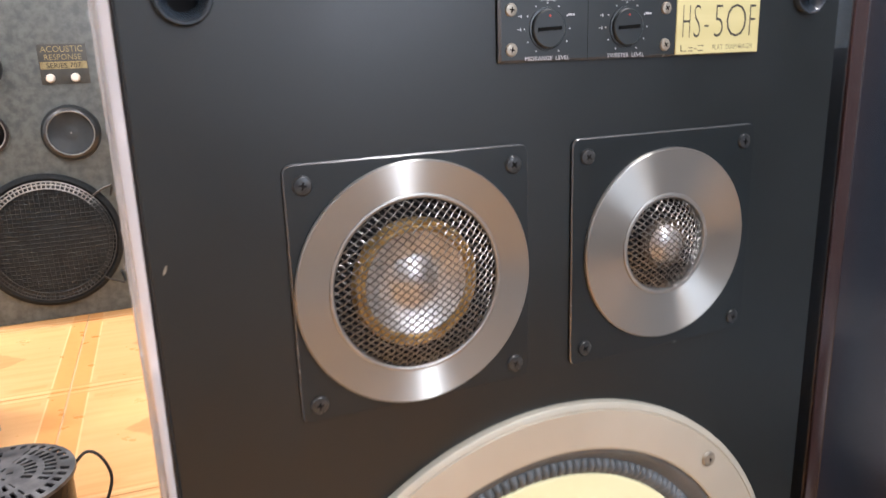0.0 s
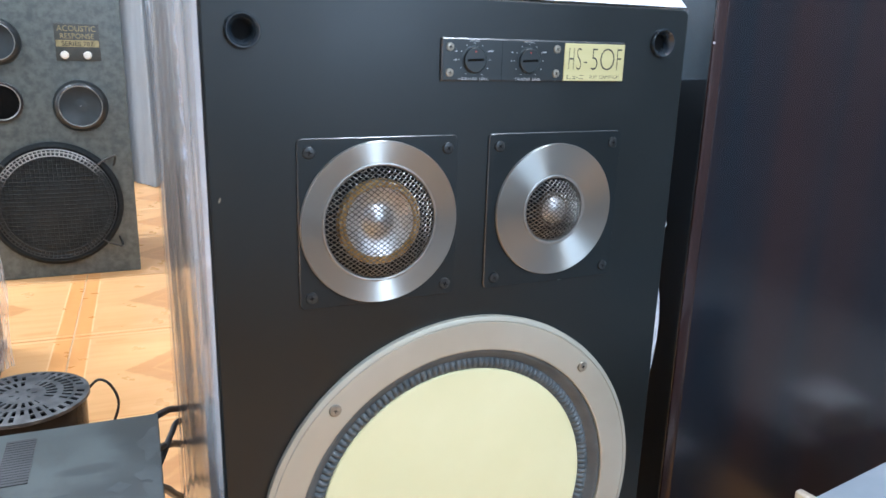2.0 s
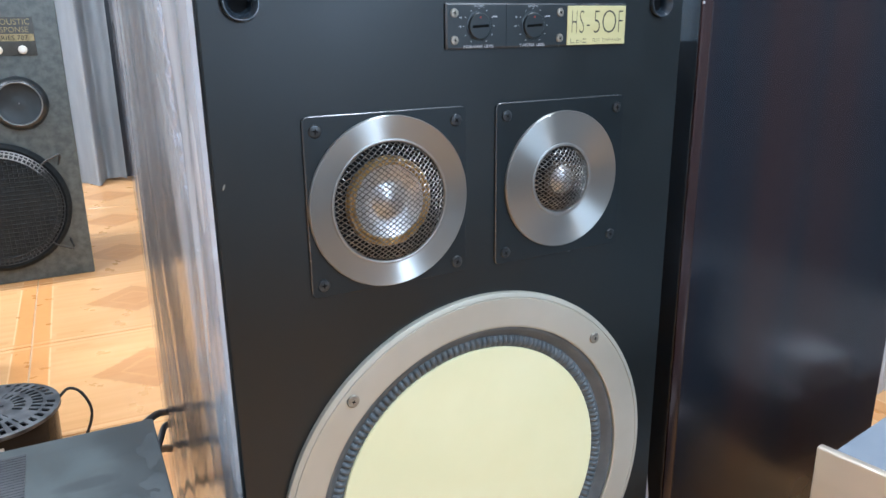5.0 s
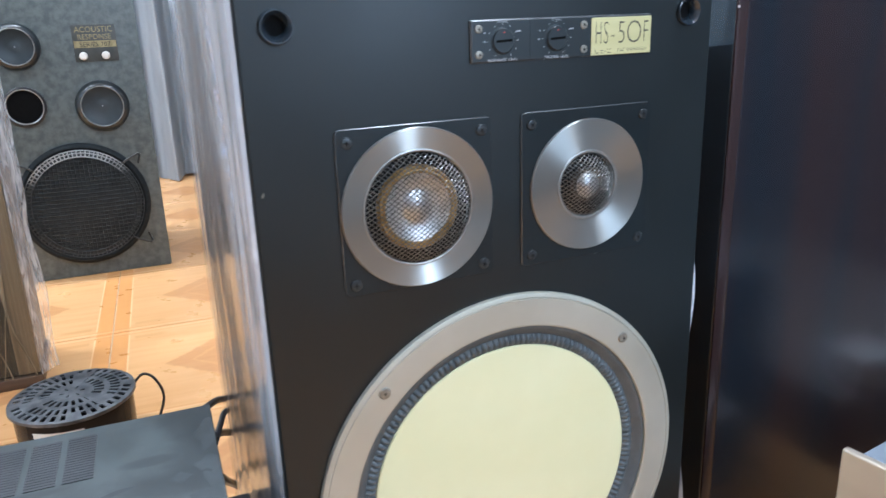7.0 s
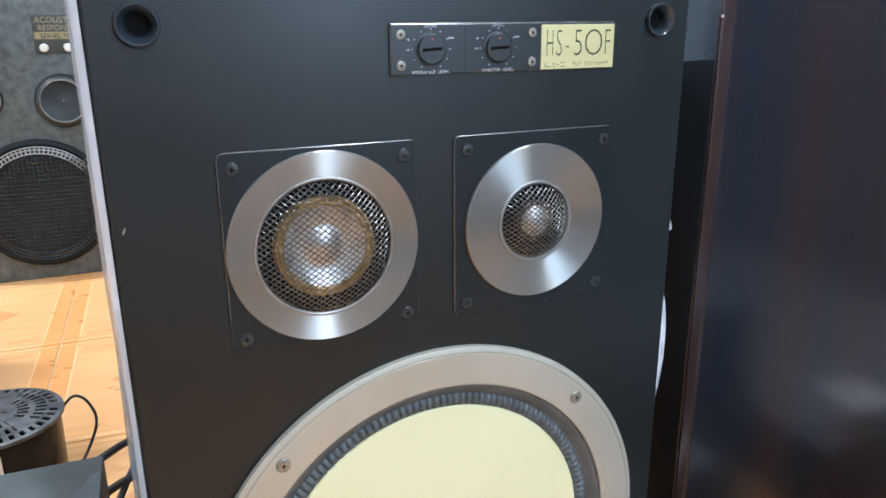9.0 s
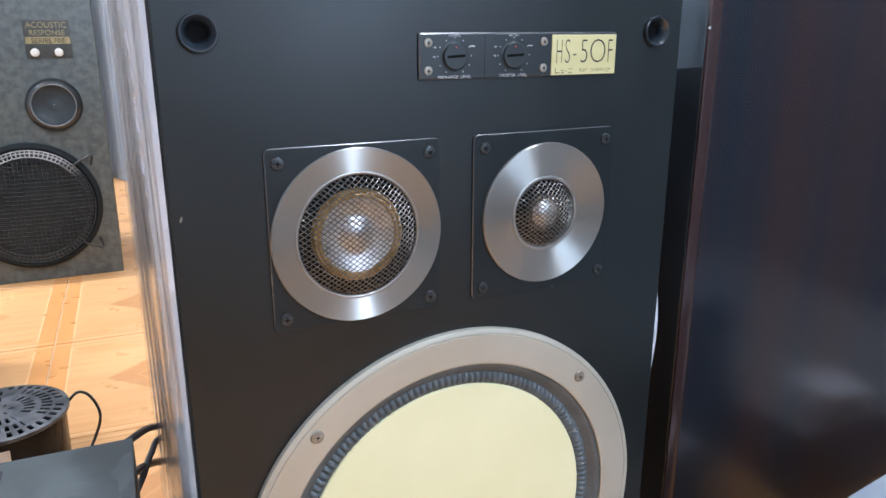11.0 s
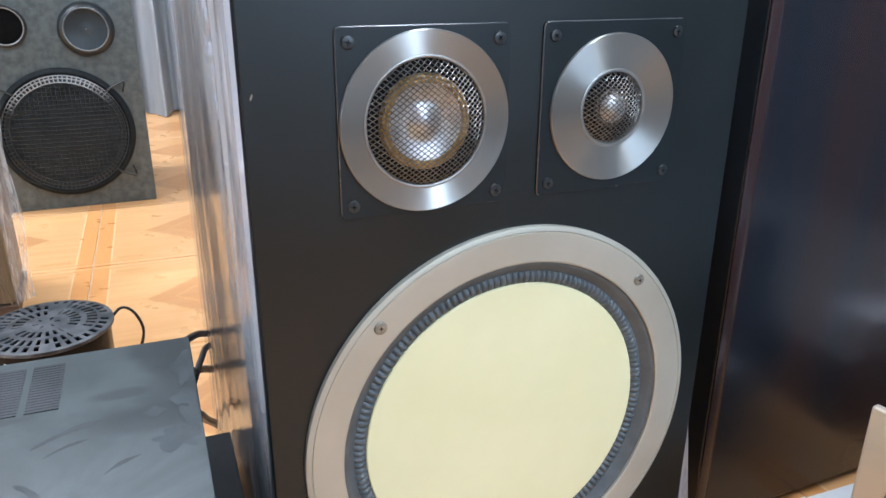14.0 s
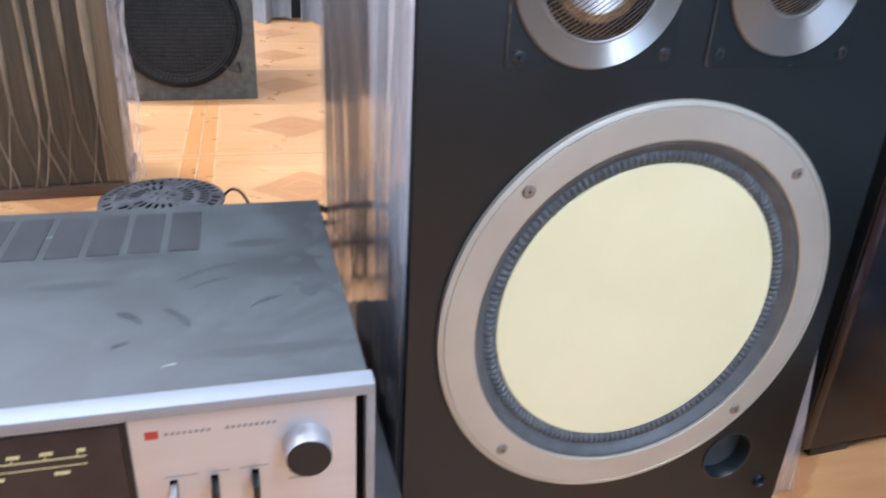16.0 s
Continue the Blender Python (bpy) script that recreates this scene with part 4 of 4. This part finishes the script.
    for x in (0.0525, 0.1015):
        k = part("level_knob", revolve(bmesh.new(), [(0.0095, 0), (0.0092, -0.010), (0.007, -0.013), (0, -0.0135)], 24), IVORY, s, "small ivory knob"); k.location = (x, 0, 0.541)


back_speaker()


# ---- the film-wrapped speaker at the side ----
def wrapped_speaker():
    s = thing("speaker", pose(-0.437, 0.935, 0, 0, 0, 0), "brown veneered floor speaker wrapped in wrinkled clear film", "speaker")
    part("cabinet", boxed(-0.42, 0.0, 0.0, 0.165, 0.022, 0.82, 0.004), BROWN_WOOD, s, "brown veneered case")
    part("plinth", boxed(-0.425, 0.004, -0.008, 0.170, 0.0, 0.020, 0.003), PLINTH, s, "brown plinth")
    random.seed(11)
    ribs = sorted(random.uniform(0.0, 1.0) for _ in range(26))

    def front(u, v):
        z = 0.018 + 0.80 * v
        x = -0.42 + 0.424 * u
        d = 0.0
        for k, c in enumerate(ribs):
            cc = c + 0.025 * math.sin(3 * k) * max(0.0, 0.16 - v) / 0.16 + 0.01 * math.sin(k + 3 * v)
            d += (0.006 + 0.004 * math.sin(5 * k)) * math.exp(-((u - cc) / 0.007) ** 2)
        return (x, -0.004 - d - 0.0015 * noise.noise((x * 30, 0, z * 10)), z)
    part("front_film", sheet(bmesh.new(), 240, 30, front), FILM_CLEAR, s, "tight clear film with vertical folds")

    part("stile", boxed(-0.034, 0.0, -0.003, 0.001, 0.024, 0.815, 0.001), STILE_WOOD, s, "paler brown stile at the edge")
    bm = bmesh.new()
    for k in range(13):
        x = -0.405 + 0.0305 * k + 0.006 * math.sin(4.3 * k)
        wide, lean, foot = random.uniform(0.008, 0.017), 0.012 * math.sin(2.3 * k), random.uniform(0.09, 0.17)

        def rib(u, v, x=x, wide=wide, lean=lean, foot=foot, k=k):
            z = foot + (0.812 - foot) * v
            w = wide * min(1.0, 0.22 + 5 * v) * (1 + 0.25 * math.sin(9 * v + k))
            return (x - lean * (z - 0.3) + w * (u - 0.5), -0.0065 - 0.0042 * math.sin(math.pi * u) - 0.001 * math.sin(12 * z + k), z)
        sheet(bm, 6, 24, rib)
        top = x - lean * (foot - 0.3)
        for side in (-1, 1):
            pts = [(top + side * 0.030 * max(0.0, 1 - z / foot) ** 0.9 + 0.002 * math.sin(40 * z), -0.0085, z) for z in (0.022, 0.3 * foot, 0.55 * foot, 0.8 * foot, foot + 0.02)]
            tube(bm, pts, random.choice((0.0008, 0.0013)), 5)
    tagged(part("film_folds", bm, FOLD_SHINE, s, "folds in the film that split towards the floor, tan for their shine"), kind="stuff")

    def flap(u, v):
        z = 0.02 + 0.78 * v
        return (0.002 + (0.026 + 0.008 * noise.noise((7, 0, z * 9)) + 0.012 * max(0, 0.2 - z)) * u, -0.004 + 0.03 * u + 0.006 * noise.noise((u * 3, 0.5, z * 26)), z)
    part("film_flap", sheet(bmesh.new(), 12, 90, flap), FILM_PALE, s, "crumpled loose film edge")


wrapped_speaker()


# ---- curtain ----
def curtain(name, x0, x1, seed):
    def f(u, v):
        x = x0 + (x1 - x0) * u
        z = 0.008 + 2.5 * v
        ph = x * 44 + seed + 0.25 * math.sin(2.0 * v + 3 * x)
        return (x, 2.76 - 0.35 * x + 0.062 * math.sin(ph) + 0.020 * math.sin(2.3 * ph + 1), z + 0.006 * math.sin(ph * 0.5))
    bm = sheet(bmesh.new(), int(300 * (x1 - x0)), 24, f)
    bmesh.ops.solidify(bm, geom=bm.faces, thickness=0.002)
    return tagged(part(name, bm, CURTAIN), "grey-blue pleated curtain hanging to the tiled floor", "curtain", "curtains")


curtain("curtain", -0.75, 0.062, 0.6)
curtain("curtain", 0.100, 0.70, 2.2)
tagged(part("post", boxed(0.0, 0.18, 2.86, 2.92, 0.0, 2.79), surface("dark_gap_fill", (0.012, 0.015, 0.020), (0.018, 0.022, 0.028), 6, 0.4), smooth=0), "dark slab added to blacken the gap between curtains", "post", kind="structure")


# ---- round slotted appliance on the floor ----
def round_unit():
    s = thing("fan_heater", pose(-0.366, 0.640, 0), "low round black plastic unit with a slotted dusty top", "fan heater")
    R, H = 0.0835, 0.104
    part("body", revolve(bmesh.new(), [(0.0, 0.0), (R * 0.9, 0.0), (R * 0.93, 0.004), (R * 0.955, H - 0.012), (R * 0.955, H - 0.010), (R * 0.93, H - 0.008)], 80, axis="z"), GLOSS_PLASTIC, s, "glossy black drum")
    bands = [(0.0, 0.010, 0), (0.010, 0.017, 1), (0.017, 0.029, 0), (0.029, 0.043, 2), (0.043, 0.051, 0), (0.051, 0.064, 3), (0.064, 0.068, 0), (0.068, 0.0785, 4), (0.0785, R, 0)]
    bm = bmesh.new()
    n = 144
    radii = [b[0] for b in bands] + [R]
    verts = [[bm.verts.new((r * math.cos(2 * math.pi * k / n), r * math.sin(2 * math.pi * k / n), H - 0.004 * (r / R) ** 4)) for k in range(n)] for r in radii[1:]]
    centre = bm.verts.new((0, 0, H))
    for k in range(n):
        bm.faces.new((centre, verts[0][k], verts[0][(k + 1) % n]))
    for i, (r0, r1, kind) in enumerate(bands[1:], 1):
        for k in range(n):
            deg = 360 * k / n
            spoke = min(abs((deg - c + 180) % 360 - 180) for c in (75, 195, 315)) < 13
            hole = {0: False, 1: k % 24 in (0, 1, 2, 3), 2: k % 6 < 3 and not spoke, 3: k % 4 < 2 and not spoke, 4: k % 4 < 2 and k % 36 > 3}[kind]
            if not hole:
                bm.faces.new((verts[i - 1][k], verts[i][k], verts[i][(k + 1) % n], verts[i - 1][(k + 1) % n]))
    bmesh.ops.recalc_face_normals(bm, faces=bm.faces)
    bmesh.ops.solidify(bm, geom=bm.faces, thickness=0.0025)
    part("slotted_top", bm, PLASTIC, s, "dusty slotted top")
    part("rim", revolve(bmesh.new(), [(R * 0.985, H - 0.010), (R + 0.0015, H - 0.008), (R + 0.001, H - 0.004), (R * 0.985, H - 0.0035)], 80, axis="z"), PLASTIC, s)
    def lab(u, v):
        a = radians(-128 + 48 * u)
        r = R * 0.945 + 0.0022
        return (r * math.cos(a), r * math.sin(a), 0.050 + 0.034 * v)
    part("label", sheet(bmesh.new(), 12, 2, lab), WHITE_LABEL, s, "white paper label", smooth=60)
    pts = smooth_line([(R * 0.93, 0.02, 0.085), (R + 0.012, 0.024, 0.099), (R + 0.028, 0.02, 0.090), (R + 0.037, 0.012, 0.062), (R + 0.024, 0.0, 0.03), (R - 0.002, -0.05, 0.006), (0.05, -0.15, 0.004)])
    part("power_cord", tube(bmesh.new(), pts, 0.0021, 8), CABLE, s, "black power cord")


round_unit()


# ---- receiver and the unit under it ----
SCUFFS = [(-0.1086, 0.1369, -0.0655, 0.1588, 0.005), (-0.100, 0.1243, -0.0736, 0.1374, 0.003), (-0.1411, 0.1014, -0.1253, 0.0841, 0.006), (-0.114, 0.1016, -0.098, 0.0773, 0.005), (-0.1393, 0.0605, -0.1305, 0.0659, 0.004), (-0.0637, 0.0938, -0.0412, 0.1078, 0.003)]
STAINS = [(-0.018, 0.120, 0.015, 0.014), (-0.008, 0.143, 0.007, 0.018), (-0.011, 0.168, 0.009, 0.010), (-0.032, 0.156, 0.007, 0.007), (-0.010, 0.215, 0.008, 0.026)]
SCRATCHES = [(-0.2082, 0.2186, -0.1832, 0.2177), (-0.1112, 0.0367, -0.1033, 0.0390)]
AMP = pose(-0.2225, -0.0905, 0.160, 0, 0, -2.5)


def smear(x0, y0, x1, y1, w, z, n=9):
    """A thin bent streak that lies on the lid, tapered to both ends."""
    bm = bmesh.new()
    a, b = Vector((x0, y0, z)), Vector((x1, y1, z))
    side = Vector((-(y1 - y0), x1 - x0, 0)).normalized()
    rows = []
    for k in range(n + 1):
        t = k / n
        mid = a.lerp(b, t) + side * 0.08 * (b - a).length * math.sin(math.pi * t)
        half = side * w * 0.5 * (0.15 + math.sin(math.pi * t) ** 0.7) * (1 + 0.3 * math.sin(7 * t + 40 * x0))
        rows.append((bm.verts.new(mid - half), bm.verts.new(mid + half)))
    for (p, q), (r, t) in zip(rows, rows[1:]):
        bm.faces.new((p, r, t, q))
    return bm


def stain(cx, cy, rx, ry, z, seed):
    """A flat blot with a ragged outline."""
    bm = bmesh.new()
    rim = []
    for k in range(40):
        a = 2 * math.pi * k / 40
        r = 1 + 0.55 * noise.noise((2.0 * math.cos(a) + seed, 2.0 * math.sin(a), 0.4))
        rim.append(bm.verts.new((min(cx + rx * r * math.cos(a), -0.0035), cy + ry * r * math.sin(a), z)))
    bm.faces.new(rim)
    return bm


def receiver():
    s = thing("receiver", AMP, "vintage silver-fronted stereo receiver with a dusty grey lid", "receiver")
    W, D, B, T = 0.44, 0.268, 0.010, 0.112
    part("lid", boxed(-W + 0.003, -0.002, 0.0135, D, B, T, 0.0012), LID, s, "dusty scuffed grey metal lid")
    bm = box(bmesh.new(), -W, 0, 0.0, 0.0138, T - 0.006, T + 0.001, 0.001)
    box(bm, -0.005, 0, 0.0, 0.0138, B, T - 0.0055, 0.001)
    box(bm, -W, -W + 0.005, 0.0, 0.0138, B, T - 0.0055, 0.001)
    part("front_frame", bm, FRAME_ALU, s, "satin silver front frame")
    part("gap_strip", boxed(-0.0098, -0.0052, 0.007, 0.013, B, T - 0.0065), SLOT, s, "dark gap beside the faceplate", smooth=0)
    part("faceplate", boxed(-W + 0.010, -0.010, 0.004, 0.0135, B, T - 0.0075, 0.0006), ALU, s, "satin silver faceplate")
    fy = 0.004
    part("dial_window", boxed(-W + 0.02, -0.1295, fy - 0.0012, fy + 0.002, 0.038, T - 0.009, 0.001), DIAL_GLASS, s, "dark tuning dial window")
    part("dial_frame", boxed(-0.1295, -0.1265, fy - 0.002, fy + 0.002, 0.036, T - 0.008, 0.0006), PLATE, s)
    bm = bmesh.new()
    bars(bm, [(-W + 0.04, -0.147, 0.0862, 0.0870, fy - 0.0013), (-W + 0.04, -0.147, 0.0815, 0.0820, fy - 0.0013)])
    random.seed(3)
    for k in range(16):
        x = -0.147 - 0.0150 * k
        w = random.choice((0.004, 0.005, 0.006))
        bars(bm, [(x - w, x, 0.0895, 0.0915, fy - 0.0013)])
        if k % 2:
            bars(bm, [(x - w * 1.2 + 0.006, x + 0.006, 0.0765, 0.0785, fy - 0.0013)])
        bars(bm, [(x - 0.0045, x - 0.0039, 0.0870, 0.0885, fy - 0.0013)])
    part("dial_scale", bm, DIAL_PRINT, s, "pale yellow tuning scale", smooth=0)
    part("red_mark", bars(bmesh.new(), [(-0.1190, -0.1122, 0.0905, 0.0955, fy)]), RED, s, "small red maker's square", smooth=0)
    bm = bmesh.new()
    for x0, count in ((-0.1095, 8), (-0.0790, 9)):
        for k in range(count):
            x = x0 + 0.0030 * k
            bars(bm, [(x, x + 0.0019, 0.0918, 0.0936, fy)])
    bars(bm, [(-0.112, -0.095, 0.0640, 0.0646, fy), (-0.088, -0.079, 0.0640, 0.0646, fy), (-0.0735, -0.058, 0.0640, 0.0646, fy), (-0.048, -0.030, 0.0520, 0.0526, fy), (-0.040, -0.034, 0.0545, 0.0552, fy)])
    tagged(part("front_print", bm, surface("grey_print", (0.2, 0.2, 0.2), (0.26, 0.26, 0.25), 90, 0.6, 0.1), s, "small grey front print", smooth=0), kind="stuff")
    k = part("volume_knob", revolve(bmesh.new(), [(0.0134, 0.0), (0.0134, -0.002), (0.0126, -0.003), (0.0126, -0.012), (0.0120, -0.0132)], 48), ALU, s, "silver knob with a black cap"); k.location = (-0.0370, fy, 0.0755)
    part("cap", revolve(bmesh.new(), [(0.0121, -0.0130), (0.0115, -0.0138), (0.0112, -0.0138), (0.0, -0.0138)], 48), PLATE, k, "black cap")
    for x, m in ((-0.0655, PLATE), (-0.0870, PLATE), (-0.1080, ALU)):
        l = part("lever_switch", boxed(-0.0016, 0.0016, -0.012, 0.0, -0.0065, 0.0065, 0.0008), m, s, "lever switch"); l.location = (x, fy, 0.0535)
        g = part("slot", boxed(-0.0019, 0.0019, -0.0003, 0.001, -0.012, 0.0085), SLOT, l, smooth=0)
    for k in range(12):
        x1 = -0.0955 - 0.0268 * k
        plate = part("vent", boxed(x1 - 0.0216, x1, 0.184, 0.254, T - 0.001, T + 0.0002), SLOT, s, "slotted cooling vent", smooth=0)
        bm = bmesh.new()
        for j in range(18):
            y = 0.1845 + 0.0039 * j
            box(bm, x1 - 0.0217, x1 + 0.0001, y, y + 0.0031, T - 0.0005, T + 0.0005)
        part("louvres", bm, LOUVRE, plate, smooth=0)
    for x0, y0, x1, y1, w in SCUFFS:
        part("scuff", smear(x0, y0, x1, y1, w, T + 0.0001), SCUFF, s, "dark wiped scuff in the dust", smooth=0)
    for k, (x, y, rx, ry) in enumerate(STAINS):
        part("stain", stain(x, y, rx, ry, T + 0.00012 + 0.00001 * k, 3.7 * k), STAIN, s, "dark damp blot in the dust", smooth=0)
    for x0, y0, x1, y1 in SCRATCHES:
        part("scratch", smear(x0, y0, x1, y1, 0.0007, T + 0.0002), PRINT, s, "short pale scratch", smooth=0)
    for x, y in ((-0.03, 0.04), (-W + 0.03, 0.04), (-0.03, 0.24), (-W + 0.03, 0.24)):
        f = part("foot", revolve(bmesh.new(), [(0, 0), (0.011, 0), (0.012, 0.010), (0, 0.010)], 20, axis="z"), RUBBER, s); f.location = (x, y, 0)


def lower_unit():
    s = thing("cassette_deck", AMP @ pose(0.024, 0.0, -0.160), "plain black metal hi-fi unit under the silver receiver", "hi-fi unit")
    part("case", boxed(-0.46, 0.0, 0.01, 0.286, 0.012, 0.160, 0.002), RUBBER, s, "black metal case")
    part("front_panel", boxed(-0.462, 0.002, 0.0, 0.0102, 0.010, 0.160, 0.001), ALU, s, "silver front panel")
    for x, y in ((-0.03, 0.04), (-0.43, 0.04), (-0.03, 0.26), (-0.43, 0.26)):
        f = part("foot", revolve(bmesh.new(), [(0, 0), (0.013, 0), (0.014, 0.012), (0, 0.012)], 20, axis="z"), RUBBER, s); f.location = (x, y, 0)


receiver()
lower_unit()


# ---- cables behind the receiver ----
def cable(points, r, label):
    ob = part("cable", tube(bmesh.new(), smooth_line(points), r, 8), CABLE)
    return tagged(ob, label, "cable", "cables behind the receiver")


cable([(-0.26, 0.160, 0.245), (-0.235, 0.20, 0.246), (-0.215, 0.24, 0.236), (-0.198, 0.285, 0.220), (-0.183, 0.332, 0.196), (-0.16, 0.37, 0.178), (-0.08, 0.40, 0.150)], 0.0036, "thick black mains cable running behind the film-wrapped speaker")
cable([(-0.26, 0.160, 0.222), (-0.232, 0.20, 0.214), (-0.214, 0.25, 0.196), (-0.200, 0.30, 0.172), (-0.184, 0.336, 0.150), (-0.15, 0.38, 0.11), (-0.08, 0.42, 0.02), (-0.02, 0.50, 0.004)], 0.0040, "black speaker cable running behind the film-wrapped speaker")
cable([(-0.255, 0.165, 0.182), (-0.228, 0.215, 0.176), (-0.210, 0.26, 0.178), (-0.197, 0.30, 0.182), (-0.182, 0.335, 0.180), (-0.14, 0.38, 0.14), (-0.05, 0.44, 0.02)], 0.0034, "black signal cable crossing the thicker one")
cable([(-0.255, 0.165, 0.194), (-0.225, 0.215, 0.176), (-0.208, 0.265, 0.142), (-0.197, 0.315, 0.102), (-0.184, 0.345, 0.074), (-0.165, 0.37, 0.04), (-0.14, 0.41, 0.005), (-0.05, 0.48, 0.004)], 0.0045, "thick dark grey cable drooping to the tiles")
cable([(-0.43, 0.56, 0.004), (-0.455, 0.60, 0.006), (-0.475, 0.66, 0.012), (-0.50, 0.70, 0.006), (-0.56, 0.72, 0.004)], 0.0032, "thin black cable lying on the tiles")


# ---- hi-fi units by the dark cabinet ----
def side_amplifier():
    s = thing("amplifier", pose(0.2, -0.143, 0.0, 0, 0, 8.0), "silver-faced amplifier with a pale blue-grey lid", "amplifier")
    W, D, B = 0.42, 0.30, 0.018
    part("faceplate", boxed(0.0, 0.0068, -W, 0.0, B, 0.2868, 0.0022, 3), CHAMPAGNE, s, "thick satin silver faceplate")
    part("lid", boxed(0.0072, D, -W + 0.004, -0.003, 0.262, 0.275, 0.0015), PALE_ENAMEL, s, "pale blue-grey metal lid")
    part("case", boxed(0.0072, D, -W + 0.005, -0.004, B, 0.2618), GREY_METAL, s, "grey metal case", smooth=0)
    for y, z, r in ((-0.048, 0.236, 0.021), (-0.125, 0.236, 0.021), (-0.048, 0.120, 0.014), (-0.105, 0.120, 0.014), (-0.162, 0.120, 0.014)):
        k = part("knob", revolve(bmesh.new(), [(r, 0.0), (r, 0.003), (r * 0.94, 0.004), (r * 0.94, 0.019), (r * 0.88, 0.0205)], 48, axis="z"), CHAMPAGNE, s, "turned silver knob")
        k.matrix_basis = pose(0.0, y, z, 0, -90, 0)
        part("cap", revolve(bmesh.new(), [(r * 0.885, 0.0203), (r * 0.5, 0.0200), (0.0, 0.0200)], 48, axis="z"), LIP, k, "bright turned knob face")
    for x, y in ((0.03, -0.04), (0.03, -W + 0.04), (D - 0.03, -0.04), (D - 0.03, -W + 0.04)):
        f = part("foot", revolve(bmesh.new(), [(0, 0), (0.014, 0), (0.015, B), (0, B)], 20, axis="z"), RUBBER, s); f.location = (x, y, 0)


def low_unit():
    s = thing("tuner", pose(0.257, -0.050, 0.0, 0, 0, -3.0), "low white-topped hi-fi unit on the tiles before the dark cabinet", "tuner")
    part("case", boxed(0.006, 0.16, -0.13, -0.001, 0.010, 0.1108, 0.001), PALE_ENAMEL, s, "pale metal case")
    part("front_panel", boxed(0.0, 0.0058, -0.132, 0.001, 0.008, 0.111, 0.0010), CHAMPAGNE, s, "satin silver front panel")
    part("slot", boxed(-0.0004, 0.002, -0.060, -0.036, 0.062, 0.070), SLOT, s, "dark slot", smooth=0)
    part("front_rail", boxed(-0.001, 0.026, -0.133, 0.002, 0.1112, 0.1155, 0.001), FOAM_WHITE, s, "white rail along the front")
    part("lid", boxed(0.0275, 0.16, -0.132, 0.001, 0.1112, 0.1148, 0.001), FOAM_WHITE, s, "white lid")
    for x, y in ((0.02, -0.02), (0.02, -0.11), (0.14, -0.02), (0.14, -0.11)):
        f = part("foot", revolve(bmesh.new(), [(0, 0), (0.007, 0), (0.008, 0.0098), (0, 0.0098)], 20, axis="z"), RUBBER, s); f.location = (x, y, 0)


def mirrored_boxes():
    bm = boxed(0.0, 0.50, -0.66, 0.0, 0.0, 0.100, 0.003)
    bm.transform(pose(0.560, -0.030, 0, 0, 0, 2.0))
    tagged(part("case", bm, GREY_METAL), "unseen low grey box behind the amplifier, added to cover mirrored floor", "case")
    bm = boxed(0.0, 0.075, -0.07, 0.0, 0.0, 0.046, 0.006)
    bm.transform(pose(0.600, -0.032, 0.100, 0, 0, 10.0))
    tagged(part("reflected_block", bm, FOAM_WHITE), "white block on the grey box, known only from its reflection", "foam block")


def wrapped_carton():
    s = thing("carton", pose(0.80, 0.185, 0.0, 0, 0, 3.0), "pale grey carton wrapped in crumpled clear film", "carton")
    part("board", boxed(0.0, 0.26, 0.0, 0.30, 0.0, 0.46, 0.003), GREY_CARD, s, "pale grey board")

    def wrap(u, v):
        z = 0.002 + 0.455 * v
        return (-0.003 + 0.266 * u, -0.004 - 0.004 * abs(noise.noise((u * 9, 0.3, z * 14))) - 0.003 * noise.noise((u * 22, 1.1, z * 30)), z)
    part("front_film", sheet(bmesh.new(), 40, 50, wrap), FILM_PALE, s, "crumpled clear film")


side_amplifier()
wrapped_carton()
low_unit()
mirrored_boxes()


# ---- tiled floor ----
def floor():
    f = tagged(part("floor", boxed(-2.7, 1.1, -1.35, 3.05, -0.05, -0.0016), GROUT, smooth=0), "floor of printed peach and ochre ceramic tiles", "floor", kind="structure")
    bm = boxed(-0.1985, 0.1985, -0.1985, 0.1985, -0.008, 0.0, 0.0005, 1)
    first = part("tile", bm, TILE, f, smooth=0)
    me = first.data
    turn = Matrix.Rotation(radians(-3.4), 4, "Z")
    start = Matrix.Translation((-0.3185, 1.12, 0))
    rest = bmesh.new()
    rest.from_mesh(me)
    done = False
    for i in range(-7, 8):
        for j in range(-8, 6):
            m = start @ turn @ Matrix.Translation((0.2 + 0.4 * i, 0.2 + 0.4 * j, 0))
            x, y = m.translation.x, m.translation.y
            if not (-2.90 < x < 1.30 and -1.55 < y < 3.25):
                continue
            whole = -2.48 < x < 0.88 and -1.13 < y < 2.83
            if whole:
                ob = new("tile", me) if done else first
                done = True
            else:
                # tiles at the walls are cut to fit
                bm = rest.copy()
                bm.transform(m)
                for co, no in (((-2.7, 0, 0), (-1, 0, 0)), ((1.1, 0, 0), (1, 0, 0)), ((0, -1.35, 0), (0, -1, 0)), ((0, 3.05, 0), (0, 1, 0))):
                    bmesh.ops.bisect_plane(bm, geom=bm.verts[:] + bm.edges[:] + bm.faces[:], plane_co=co, plane_no=no, clear_outer=True)
                if not bm.faces:
                    bm.free()
                    continue
                bm.transform(m.inverted())
                ob = part("tile", bm, TILE, f, smooth=0)
            ob.parent = f
            ob.matrix_basis = m
    rest.free()
    return f


floor()
